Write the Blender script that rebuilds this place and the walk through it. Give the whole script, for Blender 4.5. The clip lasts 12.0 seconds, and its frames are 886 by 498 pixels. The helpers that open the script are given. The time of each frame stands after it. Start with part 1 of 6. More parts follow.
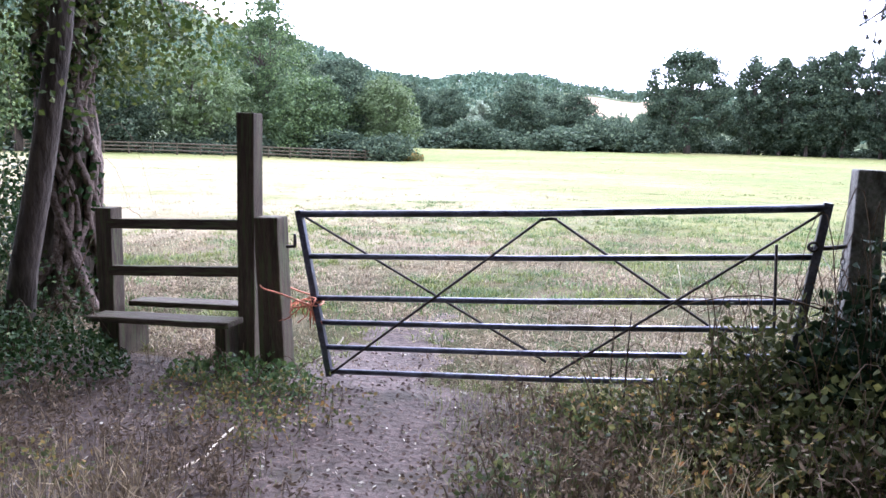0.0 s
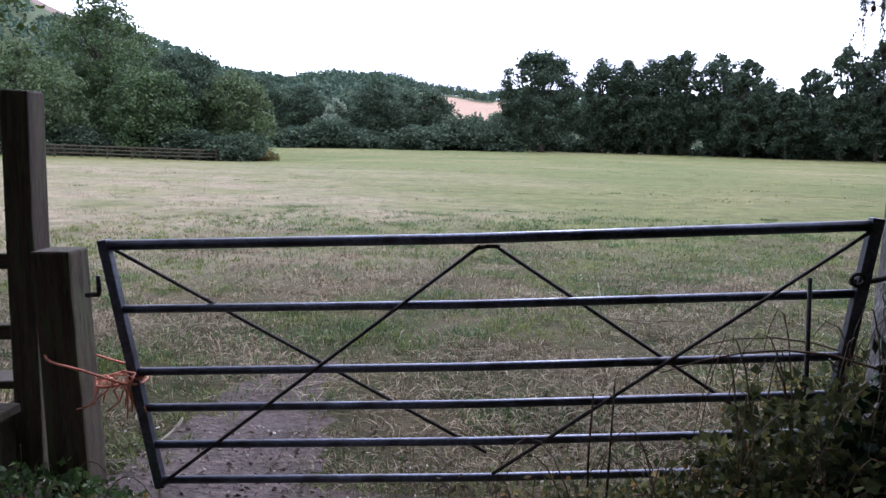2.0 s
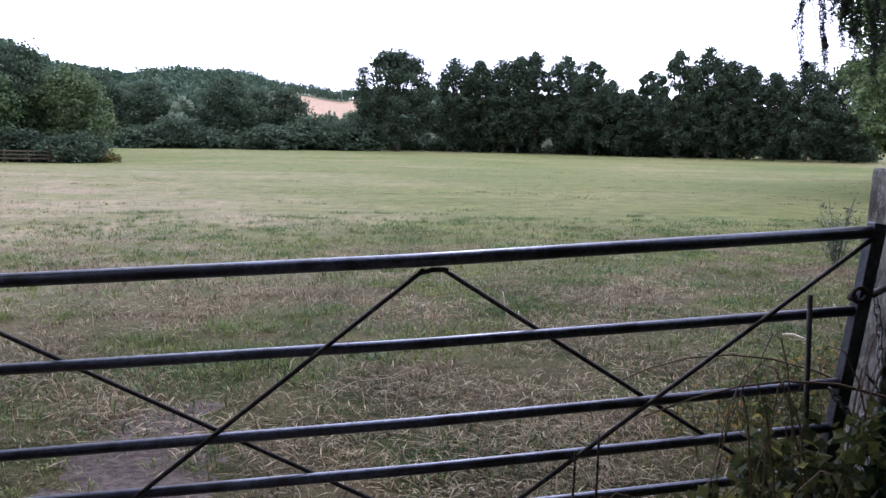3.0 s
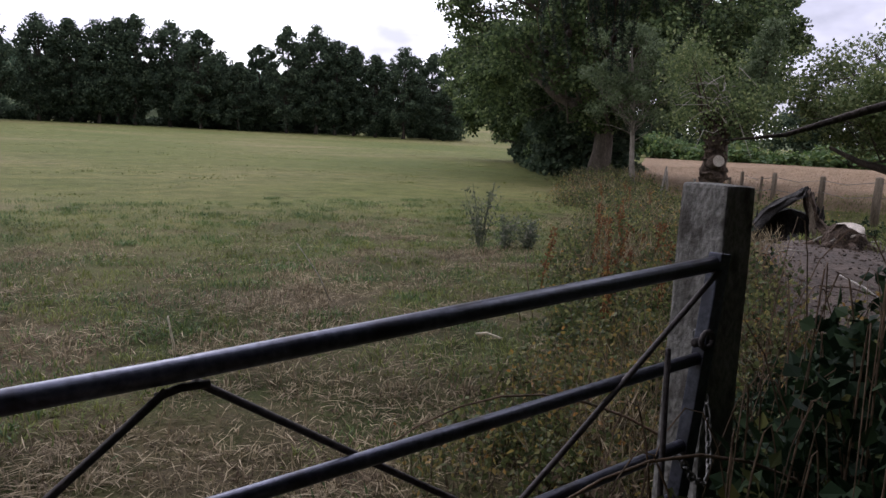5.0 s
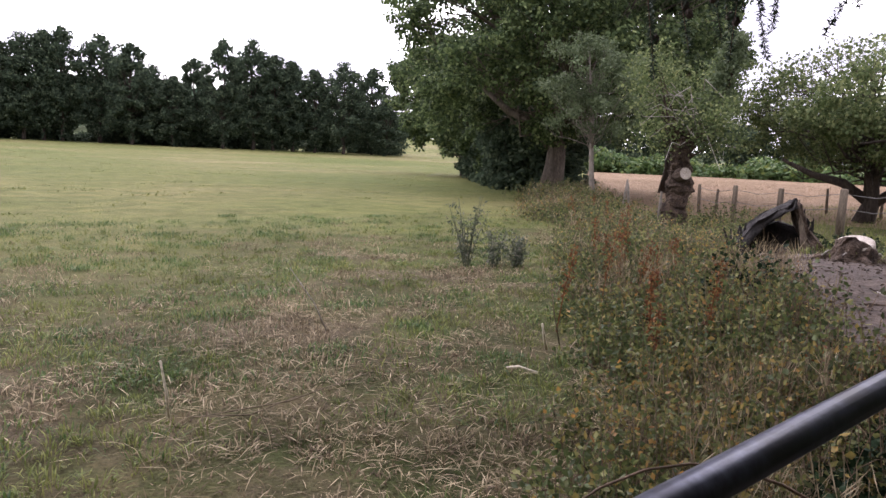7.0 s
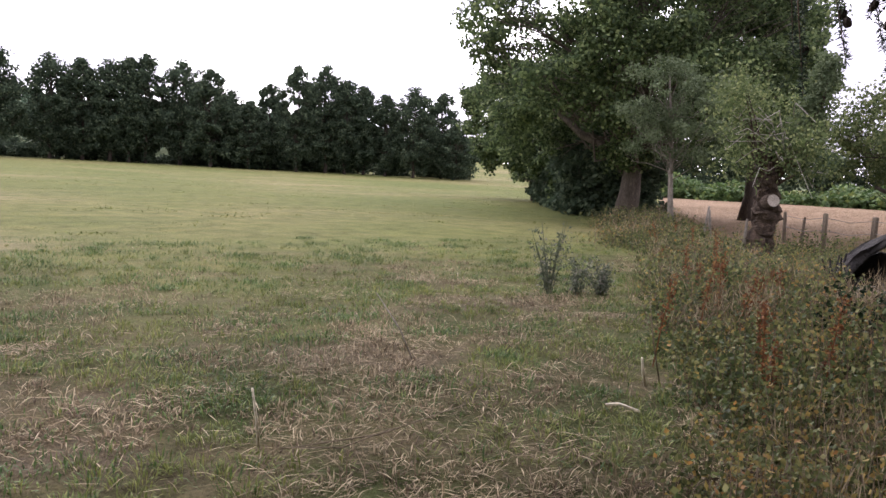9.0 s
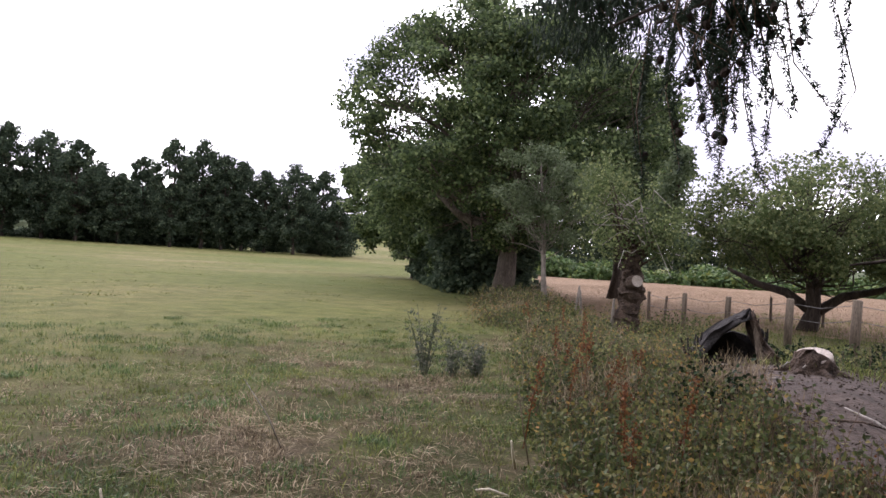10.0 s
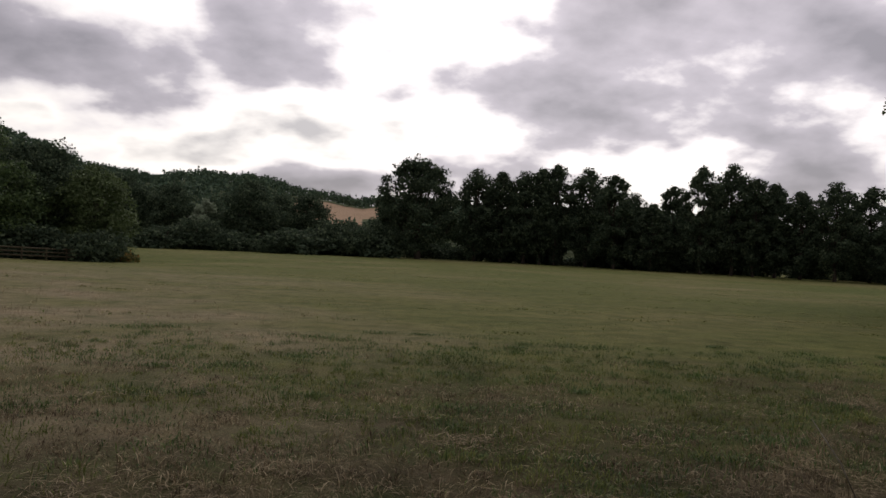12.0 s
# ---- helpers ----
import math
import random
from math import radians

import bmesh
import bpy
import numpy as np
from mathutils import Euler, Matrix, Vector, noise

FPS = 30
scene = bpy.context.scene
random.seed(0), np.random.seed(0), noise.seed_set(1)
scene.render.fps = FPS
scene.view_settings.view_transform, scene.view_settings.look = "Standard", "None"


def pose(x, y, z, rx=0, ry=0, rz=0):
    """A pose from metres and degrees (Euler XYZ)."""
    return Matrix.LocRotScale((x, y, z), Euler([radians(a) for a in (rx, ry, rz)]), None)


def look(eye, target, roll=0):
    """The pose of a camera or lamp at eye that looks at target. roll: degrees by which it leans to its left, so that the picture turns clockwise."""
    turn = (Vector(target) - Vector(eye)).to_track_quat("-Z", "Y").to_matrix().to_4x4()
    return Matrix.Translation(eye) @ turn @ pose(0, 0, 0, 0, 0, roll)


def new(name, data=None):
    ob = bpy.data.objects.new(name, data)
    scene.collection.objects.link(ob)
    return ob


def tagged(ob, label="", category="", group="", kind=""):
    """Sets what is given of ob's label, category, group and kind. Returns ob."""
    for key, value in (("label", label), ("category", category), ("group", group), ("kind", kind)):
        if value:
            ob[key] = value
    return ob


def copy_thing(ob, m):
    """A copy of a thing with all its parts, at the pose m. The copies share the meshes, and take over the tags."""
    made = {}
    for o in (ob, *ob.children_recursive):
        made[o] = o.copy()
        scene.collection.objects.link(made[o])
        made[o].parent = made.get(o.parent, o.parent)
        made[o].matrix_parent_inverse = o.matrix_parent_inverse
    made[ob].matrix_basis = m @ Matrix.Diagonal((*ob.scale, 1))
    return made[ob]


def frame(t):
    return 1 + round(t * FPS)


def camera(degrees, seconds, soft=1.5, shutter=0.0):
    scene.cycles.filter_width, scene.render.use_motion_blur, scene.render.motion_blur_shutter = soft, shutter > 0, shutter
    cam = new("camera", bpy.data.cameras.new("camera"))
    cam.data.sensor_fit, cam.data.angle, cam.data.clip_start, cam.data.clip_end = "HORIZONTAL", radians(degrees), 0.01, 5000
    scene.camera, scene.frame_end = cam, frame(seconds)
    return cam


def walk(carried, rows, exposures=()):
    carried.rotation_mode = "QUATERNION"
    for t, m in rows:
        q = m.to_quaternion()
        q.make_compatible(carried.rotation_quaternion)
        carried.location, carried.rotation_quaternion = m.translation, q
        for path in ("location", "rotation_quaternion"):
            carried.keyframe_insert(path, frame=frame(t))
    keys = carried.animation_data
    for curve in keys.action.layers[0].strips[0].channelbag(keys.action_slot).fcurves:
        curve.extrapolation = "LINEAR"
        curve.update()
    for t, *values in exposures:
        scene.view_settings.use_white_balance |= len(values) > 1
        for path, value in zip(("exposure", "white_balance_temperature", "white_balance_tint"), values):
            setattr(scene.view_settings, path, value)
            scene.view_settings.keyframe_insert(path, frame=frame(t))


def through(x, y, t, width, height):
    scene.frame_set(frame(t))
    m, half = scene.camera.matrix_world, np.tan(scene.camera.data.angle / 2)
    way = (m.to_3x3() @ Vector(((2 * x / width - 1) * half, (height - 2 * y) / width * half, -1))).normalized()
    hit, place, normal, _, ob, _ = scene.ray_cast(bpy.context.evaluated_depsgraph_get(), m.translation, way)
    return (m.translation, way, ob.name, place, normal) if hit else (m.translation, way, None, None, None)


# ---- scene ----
cam = camera(60.0, 12.0)
PATH = [
    (0, (2.304, -4.829, 1.698), (1.793, -2.915, 1.423), 1.2),
    (0.5, (2.183, -4.465, 1.71), (1.76, -2.522, 1.498), 3.0),
    (1, (2.017, -4.119, 1.668), (1.793, -2.151, 1.392), 3.9),
    (1.5, (1.858, -3.772, 1.672), (1.712, -1.798, 1.384), 1.7),
    (2, (1.76, -3.283, 1.667), (1.609, -1.307, 1.397), 1.1),
    (2.5, (1.618, -2.935, 1.642), (1.534, -0.959, 1.347), 2.3),
    (2.7, (1.531, -2.775, 1.646), (1.566, -0.794, 1.372), 1.7),
    (4.3, (1.344, -1.775, 1.693), (2.126, 0.05, 1.45), 2.8),
    (4.5, (1.314, -1.643, 1.724), (2.219, 0.126, 1.492), 2.0),
    (5, (1.308, -1.398, 1.729), (2.439, 0.223, 1.425), 2.4),
    (5.5, (1.37, -1.115, 1.735), (2.617, 0.43, 1.491), 1.3),
    (6, (1.353, -0.914, 1.716), (2.736, 0.509, 1.473), 4.1),
    (6.5, (1.24, -0.691, 1.682), (2.624, 0.73, 1.427), 0.9),
    (7, (1.24, -0.44, 1.654), (2.501, 1.09, 1.395), 2.2),
    (7.2, (1.229, -0.374, 1.674), (2.453, 1.189, 1.431), 0.6),
    (8.8, (1.237, -0.161, 1.635), (2.327, 1.503, 1.422), 2.3),
    (9, (1.225, -0.141, 1.635), (2.35, 1.499, 1.431), 2.6),
    (9.5, (1.268, -0.144, 1.677), (2.501, 1.424, 1.527), 3.1),
    (10, (1.261, -0.202, 1.696), (2.625, 1.261, 1.707), 3.2),
    (10.5, (1.229, -0.189, 1.69), (2.556, 1.307, 1.675), 2.7),
    (11, (1.176, -0.129, 1.693), (2.223, 1.576, 1.684), 2.8),
    (11.5, (1.098, -0.144, 1.715), (1.732, 1.753, 1.723), 1.8),
    (12, (1.0, -0.22, 1.73), (1.173, 1.773, 1.743), 2.5),
]
walk(cam, [(t, look(eye, target, roll)) for t, eye, target, roll in PATH],
     exposures=[(0, 1.8, 5400, 20), (0.5, 1.08, 5350, 20), (1.0, 0.66, 5400, 21), (1.5, 0.5, 5400, 19), (2.7, 0.33, 5450, 19), (4.3, -0.1, 6000, 16), (5.0, -0.5, 6150, 16), (5.5, -0.08, 6300, 18), (6.5, 0.2, 6400, 19), (7.0, 0.35, 6400, 21), (9.5, 0.25, 6450, 20), (10.5, -0.2, 6300, 19), (11.3, -1.08, 6400, 15), (12.0, -1.85, 7050, 12)])

# ---- world, sun, exposure ----
SUN_AZ, SUN_EL = 14.0, 40.0   # degrees from +y towards +x; degrees up
world = bpy.data.worlds.new("sky")
scene.world = world
world.use_nodes = True


def build_sky():
    nt = world.node_tree
    nt.nodes.clear()
    N, L = nt.nodes.new, nt.links.new
    out, bg = N("ShaderNodeOutputWorld"), N("ShaderNodeBackground")
    sky = N("ShaderNodeTexSky")
    sky.sky_type, sky.sun_disc = "NISHITA", False
    sky.sun_elevation, sky.sun_rotation = radians(SUN_EL), radians(SUN_AZ)
    tc = N("ShaderNodeTexCoord")
    sep = N("ShaderNodeSeparateXYZ")
    L(tc.outputs["Generated"], sep.inputs[0])
    up = N("ShaderNodeMath"); up.operation = "MAXIMUM"; up.inputs[1].default_value = 0.0
    L(sep.outputs["Z"], up.inputs[0])
    add = N("ShaderNodeMath"); add.operation = "ADD"; add.inputs[1].default_value = 0.34
    L(up.outputs[0], add.inputs[0])
    dx = N("ShaderNodeMath"); dx.operation = "DIVIDE"
    dy = N("ShaderNodeMath"); dy.operation = "DIVIDE"
    L(sep.outputs["X"], dx.inputs[0]); L(add.outputs[0], dx.inputs[1])
    L(sep.outputs["Y"], dy.inputs[0]); L(add.outputs[0], dy.inputs[1])
    com = N("ShaderNodeCombineXYZ")
    L(dx.outputs[0], com.inputs[0]); L(dy.outputs[0], com.inputs[1])
    com.inputs[2].default_value = 3.7
    big = N("ShaderNodeTexNoise")
    big.inputs["Scale"].default_value, big.inputs["Detail"].default_value = 2.1, 8
    big.inputs["Roughness"].default_value = 0.5
    L(com.outputs[0], big.inputs["Vector"])
    ramp = N("ShaderNodeValToRGB")
    e = ramp.color_ramp.elements
    e[0].position, e[0].color = 0.30, (1.0, 1.0, 1.08, 1)
    e[1].position, e[1].color = 0.66, (0.52, 0.51, 0.60, 1)
    m = e.new(0.42); m.color = (2.3, 2.28, 2.3, 1)
    m = e.new(0.49); m.color = (1.75, 1.72, 1.84, 1)
    m = e.new(0.545); m.color = (0.92, 0.89, 1.04, 1)
    L(big.outputs["Fac"], ramp.inputs[0])
    scale = N("ShaderNodeVectorMath"); scale.operation = "SCALE"; scale.inputs["Scale"].default_value = 0.10
    L(sky.outputs[0], scale.inputs[0])
    mix = N("ShaderNodeMix"); mix.data_type = "RGBA"; mix.inputs["Factor"].default_value = 0.88
    L(scale.outputs[0], mix.inputs["A"]); L(ramp.outputs[0], mix.inputs["B"])
    dot = N("ShaderNodeVectorMath"); dot.operation = "DOT_PRODUCT"
    dot.inputs[1].default_value = (math.sin(radians(SUN_AZ)) * math.cos(radians(SUN_EL)), math.cos(radians(SUN_AZ)) * math.cos(radians(SUN_EL)), math.sin(radians(SUN_EL)))
    L(tc.outputs["Generated"], dot.inputs[0])
    pos = N("ShaderNodeMath"); pos.operation = "MAXIMUM"; pos.inputs[1].default_value = 0.0
    L(dot.outputs["Value"], pos.inputs[0])
    pw = N("ShaderNodeMath"); pw.operation = "POWER"; pw.inputs[1].default_value = 2.5
    L(pos.outputs[0], pw.inputs[0])
    glow = N("ShaderNodeMath"); glow.operation = "MULTIPLY_ADD"; glow.inputs[1].default_value, glow.inputs[2].default_value = 1.5, 0.8
    L(pw.outputs[0], glow.inputs[0])
    lit = N("ShaderNodeVectorMath"); lit.operation = "SCALE"
    L(mix.outputs["Result"], lit.inputs[0]); L(glow.outputs[0], lit.inputs["Scale"])
    L(lit.outputs[0], bg.inputs[0])
    bg.inputs[1].default_value = 1.3
    L(bg.outputs[0], out.inputs[0])


build_sky()
sun = new("sun", bpy.data.lights.new("sun", "SUN"))
sun.data.energy, sun.data.angle, sun.data.color = 0.9, radians(14), (1.0, 0.96, 0.9)
sun.matrix_world = look((0, 0, 50), (-math.sin(radians(SUN_AZ)) * math.cos(radians(SUN_EL)), -math.cos(radians(SUN_AZ)) * math.cos(radians(SUN_EL)), 50 - math.sin(radians(SUN_EL))))

# ---- materials ----


def shader(name, rough=0.8, metal=0.0, spec=0.3):
    m = bpy.data.materials.new(name)
    m.use_nodes = True
    nt = m.node_tree
    b = nt.nodes["Principled BSDF"]
    b.inputs["Roughness"].default_value, b.inputs["Metallic"].default_value = rough, metal
    b.inputs["Specular IOR Level"].default_value = spec
    return m, nt, b


def noise_node(nt, scale, detail=4, vector=None, rough=0.55):
    n = nt.nodes.new("ShaderNodeTexNoise")
    n.inputs["Scale"].default_value, n.inputs["Detail"].default_value, n.inputs["Roughness"].default_value = scale, detail, rough
    if vector is not None:
        nt.links.new(vector, n.inputs["Vector"])
    return n


def ramp_node(nt, fac, stops):
    r = nt.nodes.new("ShaderNodeValToRGB")
    e = r.color_ramp.elements
    while len(e) < len(stops):
        e.new(0.5)
    for el, (p, c) in zip(e, stops):
        el.position, el.color = p, (*c, 1)
    nt.links.new(fac, r.inputs[0])
    return r


def mix_node(nt, fac, a, b, mode="MIX"):
    x = nt.nodes.new("ShaderNodeMix")
    x.data_type, x.blend_type = "RGBA", mode
    if isinstance(fac, float):
        x.inputs["Factor"].default_value = fac
    else:
        nt.links.new(fac, x.inputs["Factor"])
    for key, v in (("A", a), ("B", b)):
        if isinstance(v, tuple):
            x.inputs[key].default_value = (*v, 1)
        else:
            nt.links.new(v, x.inputs[key])
    return x.outputs["Result"]


def bump_node(nt, b, height, strength, distance=0.02):
    n = nt.nodes.new("ShaderNodeBump")
    n.inputs["Strength"].default_value, n.inputs["Distance"].default_value = strength, distance
    nt.links.new(height, n.inputs["Height"])
    nt.links.new(n.outputs[0], b.inputs["Normal"])


def coords(nt, stretch=(1, 1, 1)):
    tc = nt.nodes.new("ShaderNodeTexCoord")
    mp = nt.nodes.new("ShaderNodeMapping")
    mp.inputs["Scale"].default_value = stretch
    nt.links.new(tc.outputs["Object"], mp.inputs[0])
    return mp.outputs[0]


def two_tone(name, stops, scale, fine, rough=0.85, bump=0.4, dist=0.02, stretch=(1, 1, 1), metal=0.0, spec=0.3, dirt=None):
    """Colour from a coarse noise, broken by a fine one, with relief."""
    m, nt, b = shader(name, rough, metal, spec)
    v = coords(nt, stretch)
    n1, n2 = noise_node(nt, scale, 5, v), noise_node(nt, fine, 4, v)
    r1 = ramp_node(nt, n1.outputs["Fac"], stops)
    r2 = ramp_node(nt, n2.outputs["Fac"], [(0.3, (0.55, 0.55, 0.55)), (0.7, (1.3, 1.3, 1.3))])
    col = mix_node(nt, 1.0, r1.outputs[0], r2.outputs[0], "MULTIPLY")
    if dirt:
        n3 = noise_node(nt, scale * 2.3, 6, v)
        mask = ramp_node(nt, n3.outputs["Fac"], [(0.5, (0, 0, 0)), (0.62, (1, 1, 1))])
        col = mix_node(nt, mask.outputs[0], col, dirt)
    nt.links.new(col, b.inputs["Base Color"])
    bump_node(nt, b, n2.outputs["Fac"], bump, dist)
    return m


def leafy(name, stops, rough=0.6, through=0.3, spec=0.25):
    """Each leaf or blade takes its own colour; some light goes through."""
    m, nt, b = shader(name, rough, 0, spec)
    geo = nt.nodes.new("ShaderNodeNewGeometry")
    r = ramp_node(nt, geo.outputs["Random Per Island"], stops)
    n = noise_node(nt, 0.7, 2, coords(nt))
    r2 = ramp_node(nt, n.outputs["Fac"], [(0.3, (0.75, 0.75, 0.75)), (0.7, (1.2, 1.2, 1.2))])
    col = mix_node(nt, 1.0, r.outputs[0], r2.outputs[0], "MULTIPLY")
    nt.links.new(col, b.inputs["Base Color"])
    tr = nt.nodes.new("ShaderNodeBsdfTranslucent")
    nt.links.new(col, tr.inputs[0])
    ms = nt.nodes.new("ShaderNodeMixShader")
    ms.inputs[0].default_value = through
    nt.links.new(b.outputs[0], ms.inputs[1])
    nt.links.new(tr.outputs[0], ms.inputs[2])
    nt.links.new(ms.outputs[0], nt.nodes["Material Output"].inputs[0])
    return m


OAK = leafy("oak_leaves", [(0.0, (0.032, 0.052, 0.024)), (0.55, (0.085, 0.126, 0.052)), (0.9, (0.18, 0.235, 0.095)), (1.0, (0.27, 0.32, 0.14))], through=0.4, spec=0.15)
# greyed green, with the haze over the far trees mixed into the colour
ALDER = leafy("alder_leaves", [(0.0, (0.038, 0.058, 0.038)), (0.7, (0.069, 0.099, 0.062)), (1.0, (0.146, 0.185, 0.110))], rough=0.8, spec=0.1, through=0.4)
LIME = leafy("lime_leaves", [(0.0, (0.045, 0.077, 0.031)), (0.7, (0.081, 0.126, 0.048)), (1.0, (0.140, 0.196, 0.070))])
WILLOW = leafy("willow_leaves", [(0.0, (0.060, 0.094, 0.036)), (1.0, (0.120, 0.162, 0.066))])
SILVER = leafy("silver_leaves", [(0.0, (0.16, 0.21, 0.13)), (1.0, (0.30, 0.35, 0.26))])
APPLE = leafy("apple_leaves", [(0.0, (0.062, 0.094, 0.034)), (0.6, (0.126, 0.165, 0.066)), (1.0, (0.268, 0.299, 0.126))], through=0.45)
GREYGREEN = leafy("grey_green_leaves", [(0.0, (0.065, 0.097, 0.048)), (1.0, (0.162, 0.201, 0.105))], through=0.4)
LANE = leafy("lane_tree_leaves", [(0.0, (0.03, 0.05, 0.011)), (0.7, (0.062, 0.088, 0.019)), (1.0, (0.14, 0.16, 0.04))], through=0.35)
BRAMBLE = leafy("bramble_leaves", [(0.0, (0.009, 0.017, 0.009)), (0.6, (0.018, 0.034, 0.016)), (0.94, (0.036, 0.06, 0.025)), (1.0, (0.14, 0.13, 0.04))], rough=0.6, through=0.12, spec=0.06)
VERGE = leafy("verge_leaves", [(0.0, (0.026, 0.034, 0.014)), (0.6, (0.062, 0.072, 0.026)), (0.9, (0.11, 0.115, 0.04)), (1.0, (0.30, 0.28, 0.08))], through=0.35, spec=0.1)
IVY = leafy("ivy_leaves", [(0.0, (0.016, 0.035, 0.012)), (0.8, (0.035, 0.065, 0.02)), (1.0, (0.08, 0.10, 0.03))], rough=0.55, through=0.15, spec=0.12)
NETTLE = leafy("nettle_leaves", [(0.0, (0.046, 0.086, 0.029)), (0.7, (0.092, 0.149, 0.046)), (1.0, (0.184, 0.230, 0.069))])
HERB = leafy("olive_weed_leaves", [(0.0, (0.035, 0.05, 0.018)), (0.6, (0.10, 0.13, 0.046)), (1.0, (0.26, 0.25, 0.09))], through=0.4)
WEED = leafy("weed_leaves", [(0.0, (0.072, 0.090, 0.034)), (0.45, (0.120, 0.138, 0.050)), (0.7, (0.204, 0.180, 0.066)), (0.9, (0.336, 0.228, 0.072)), (1.0, (0.264, 0.120, 0.048))], through=0.4)
AUTUMN = leafy("autumn_weed_leaves", [(0.0, (0.03, 0.04, 0.016)), (0.55, (0.095, 0.11, 0.04)), (0.85, (0.19, 0.18, 0.062)), (0.96, (0.36, 0.26, 0.075)), (1.0, (0.36, 0.18, 0.055))], through=0.4)
RUSTY = leafy("rusty_seed_heads", [(0.0, (0.098, 0.039, 0.019)), (0.6, (0.195, 0.078, 0.031)), (1.0, (0.338, 0.182, 0.072))], rough=0.85)
THISTLE = leafy("thistle_leaves", [(0.0, (0.063, 0.084, 0.053)), (0.6, (0.126, 0.147, 0.105)), (1.0, (0.273, 0.262, 0.220))], rough=0.75)
GRASS = leafy("green_grass", [(0.0, (0.083, 0.103, 0.029)), (0.6, (0.146, 0.177, 0.047)), (1.0, (0.251, 0.259, 0.082))], rough=0.7)
STRAW = leafy("dry_grass", [(0.0, (0.099, 0.072, 0.044)), (0.5, (0.234, 0.185, 0.109)), (1.0, (0.493, 0.407, 0.271))], rough=0.85)
DULL = leafy("dull_dry_grass", [(0.0, (0.055, 0.039, 0.026)), (0.6, (0.132, 0.097, 0.064)), (1.0, (0.275, 0.209, 0.138))], rough=0.9)
TAN = leafy("tan_grass", [(0.0, (0.17, 0.115, 0.075)), (1.0, (0.27, 0.195, 0.13))], rough=0.9)
LITTER = leafy("leaf_litter", [(0.0, (0.092, 0.062, 0.050)), (0.75, (0.230, 0.173, 0.142)), (1.0, (0.500, 0.482, 0.379))], rough=0.9, through=0.05)
LARCH = leafy("larch_needles", [(0.0, (0.02, 0.035, 0.022)), (1.0, (0.045, 0.07, 0.04))], rough=0.7, through=0.1)
# paler, bluer green: the haze of distance is put into the leaf colour
HAZE = leafy("hazed_woodland", [(0.0, (0.05, 0.085, 0.06)), (1.0, (0.095, 0.14, 0.085))], rough=0.95, through=0.1)

BARK = two_tone("bark", [(0.3, (0.035, 0.028, 0.023)), (0.7, (0.095, 0.075, 0.06))], 3, 26, 0.92, 0.9, 0.03, (1, 1, 0.25))
OAKBARK = two_tone("oak_bark", [(0.3, (0.085, 0.068, 0.056)), (0.7, (0.17, 0.14, 0.115))], 4, 24, 0.95, 0.9, 0.04, (1, 1, 0.25))
PALEBARK = two_tone("pale_bark", [(0.3, (0.14, 0.12, 0.10)), (0.7, (0.28, 0.25, 0.21))], 4, 30, 0.9, 0.7, 0.02, (1, 1, 0.3))
GNARLED = two_tone("gnarled_bark", [(0.3, (0.03, 0.021, 0.016)), (0.7, (0.135, 0.095, 0.07))], 8, 30, 0.95, 1.0, 0.06)
DRYSTEM = two_tone("dry_stem", [(0.3, (0.11, 0.085, 0.055)), (0.7, (0.21, 0.165, 0.11))], 8, 40, 0.9, 0.3)
DEADTWIG = two_tone("dead_twig", [(0.3, (0.24, 0.22, 0.19)), (0.7, (0.38, 0.35, 0.31))], 8, 40, 0.9, 0.3)
IVYSTEM = two_tone("ivy_stem_bark", [(0.3, (0.07, 0.05, 0.042)), (0.7, (0.20, 0.15, 0.125))], 6, 30, 0.92, 0.9, 0.03)
SAWN = two_tone("sawn_wood", [(0.3, (0.36, 0.31, 0.26)), (0.7, (0.52, 0.46, 0.40))], 9, 50, 0.85, 0.3)
CHARRED = two_tone("charred_wood", [(0.3, (0.008, 0.007, 0.007)), (0.7, (0.03, 0.026, 0.024))], 7, 30, 0.85, 0.8, 0.03)
STILEWOOD = two_tone("damp_brown_timber", [(0.3, (0.034, 0.024, 0.016)), (0.7, (0.092, 0.068, 0.046))], 3, 34, 0.85, 0.6, 0.01, (6, 6, 0.5), dirt=(0.07, 0.075, 0.035))
POSTWOOD = two_tone("weathered_timber", [(0.25, (0.105, 0.10, 0.088)), (0.75, (0.28, 0.27, 0.25))], 4, 46, 0.92, 0.8, 0.015, (1.2, 1.2, 0.8), dirt=(0.075, 0.068, 0.060))
FENCEWOOD = two_tone("fence_timber", [(0.3, (0.10, 0.075, 0.055)), (0.7, (0.23, 0.19, 0.145))], 3, 24, 0.9, 0.6, 0.01, (4, 4, 0.6))
GALV = two_tone("galvanised_steel", [(0.3, (0.066, 0.070, 0.098)), (0.7, (0.115, 0.122, 0.16))], 3, 55, 0.36, 0.12, 0.002, (1, 1, 1), 0.75, 0.5, dirt=(0.045, 0.044, 0.055))
RUST = two_tone("rusty_iron", [(0.3, (0.030, 0.027, 0.028)), (0.7, (0.075, 0.062, 0.06))], 10, 60, 0.7, 0.4, 0.003, metal=0.4)
WIRE = two_tone("dull_wire", [(0.3, (0.12, 0.12, 0.12)), (0.7, (0.22, 0.21, 0.2))], 10, 60, 0.6, 0.1, metal=0.6)
TWINE = two_tone("orange_twine", [(0.3, (0.52, 0.17, 0.10)), (0.7, (0.72, 0.32, 0.21))], 20, 120, 0.75, 0.3, 0.002)
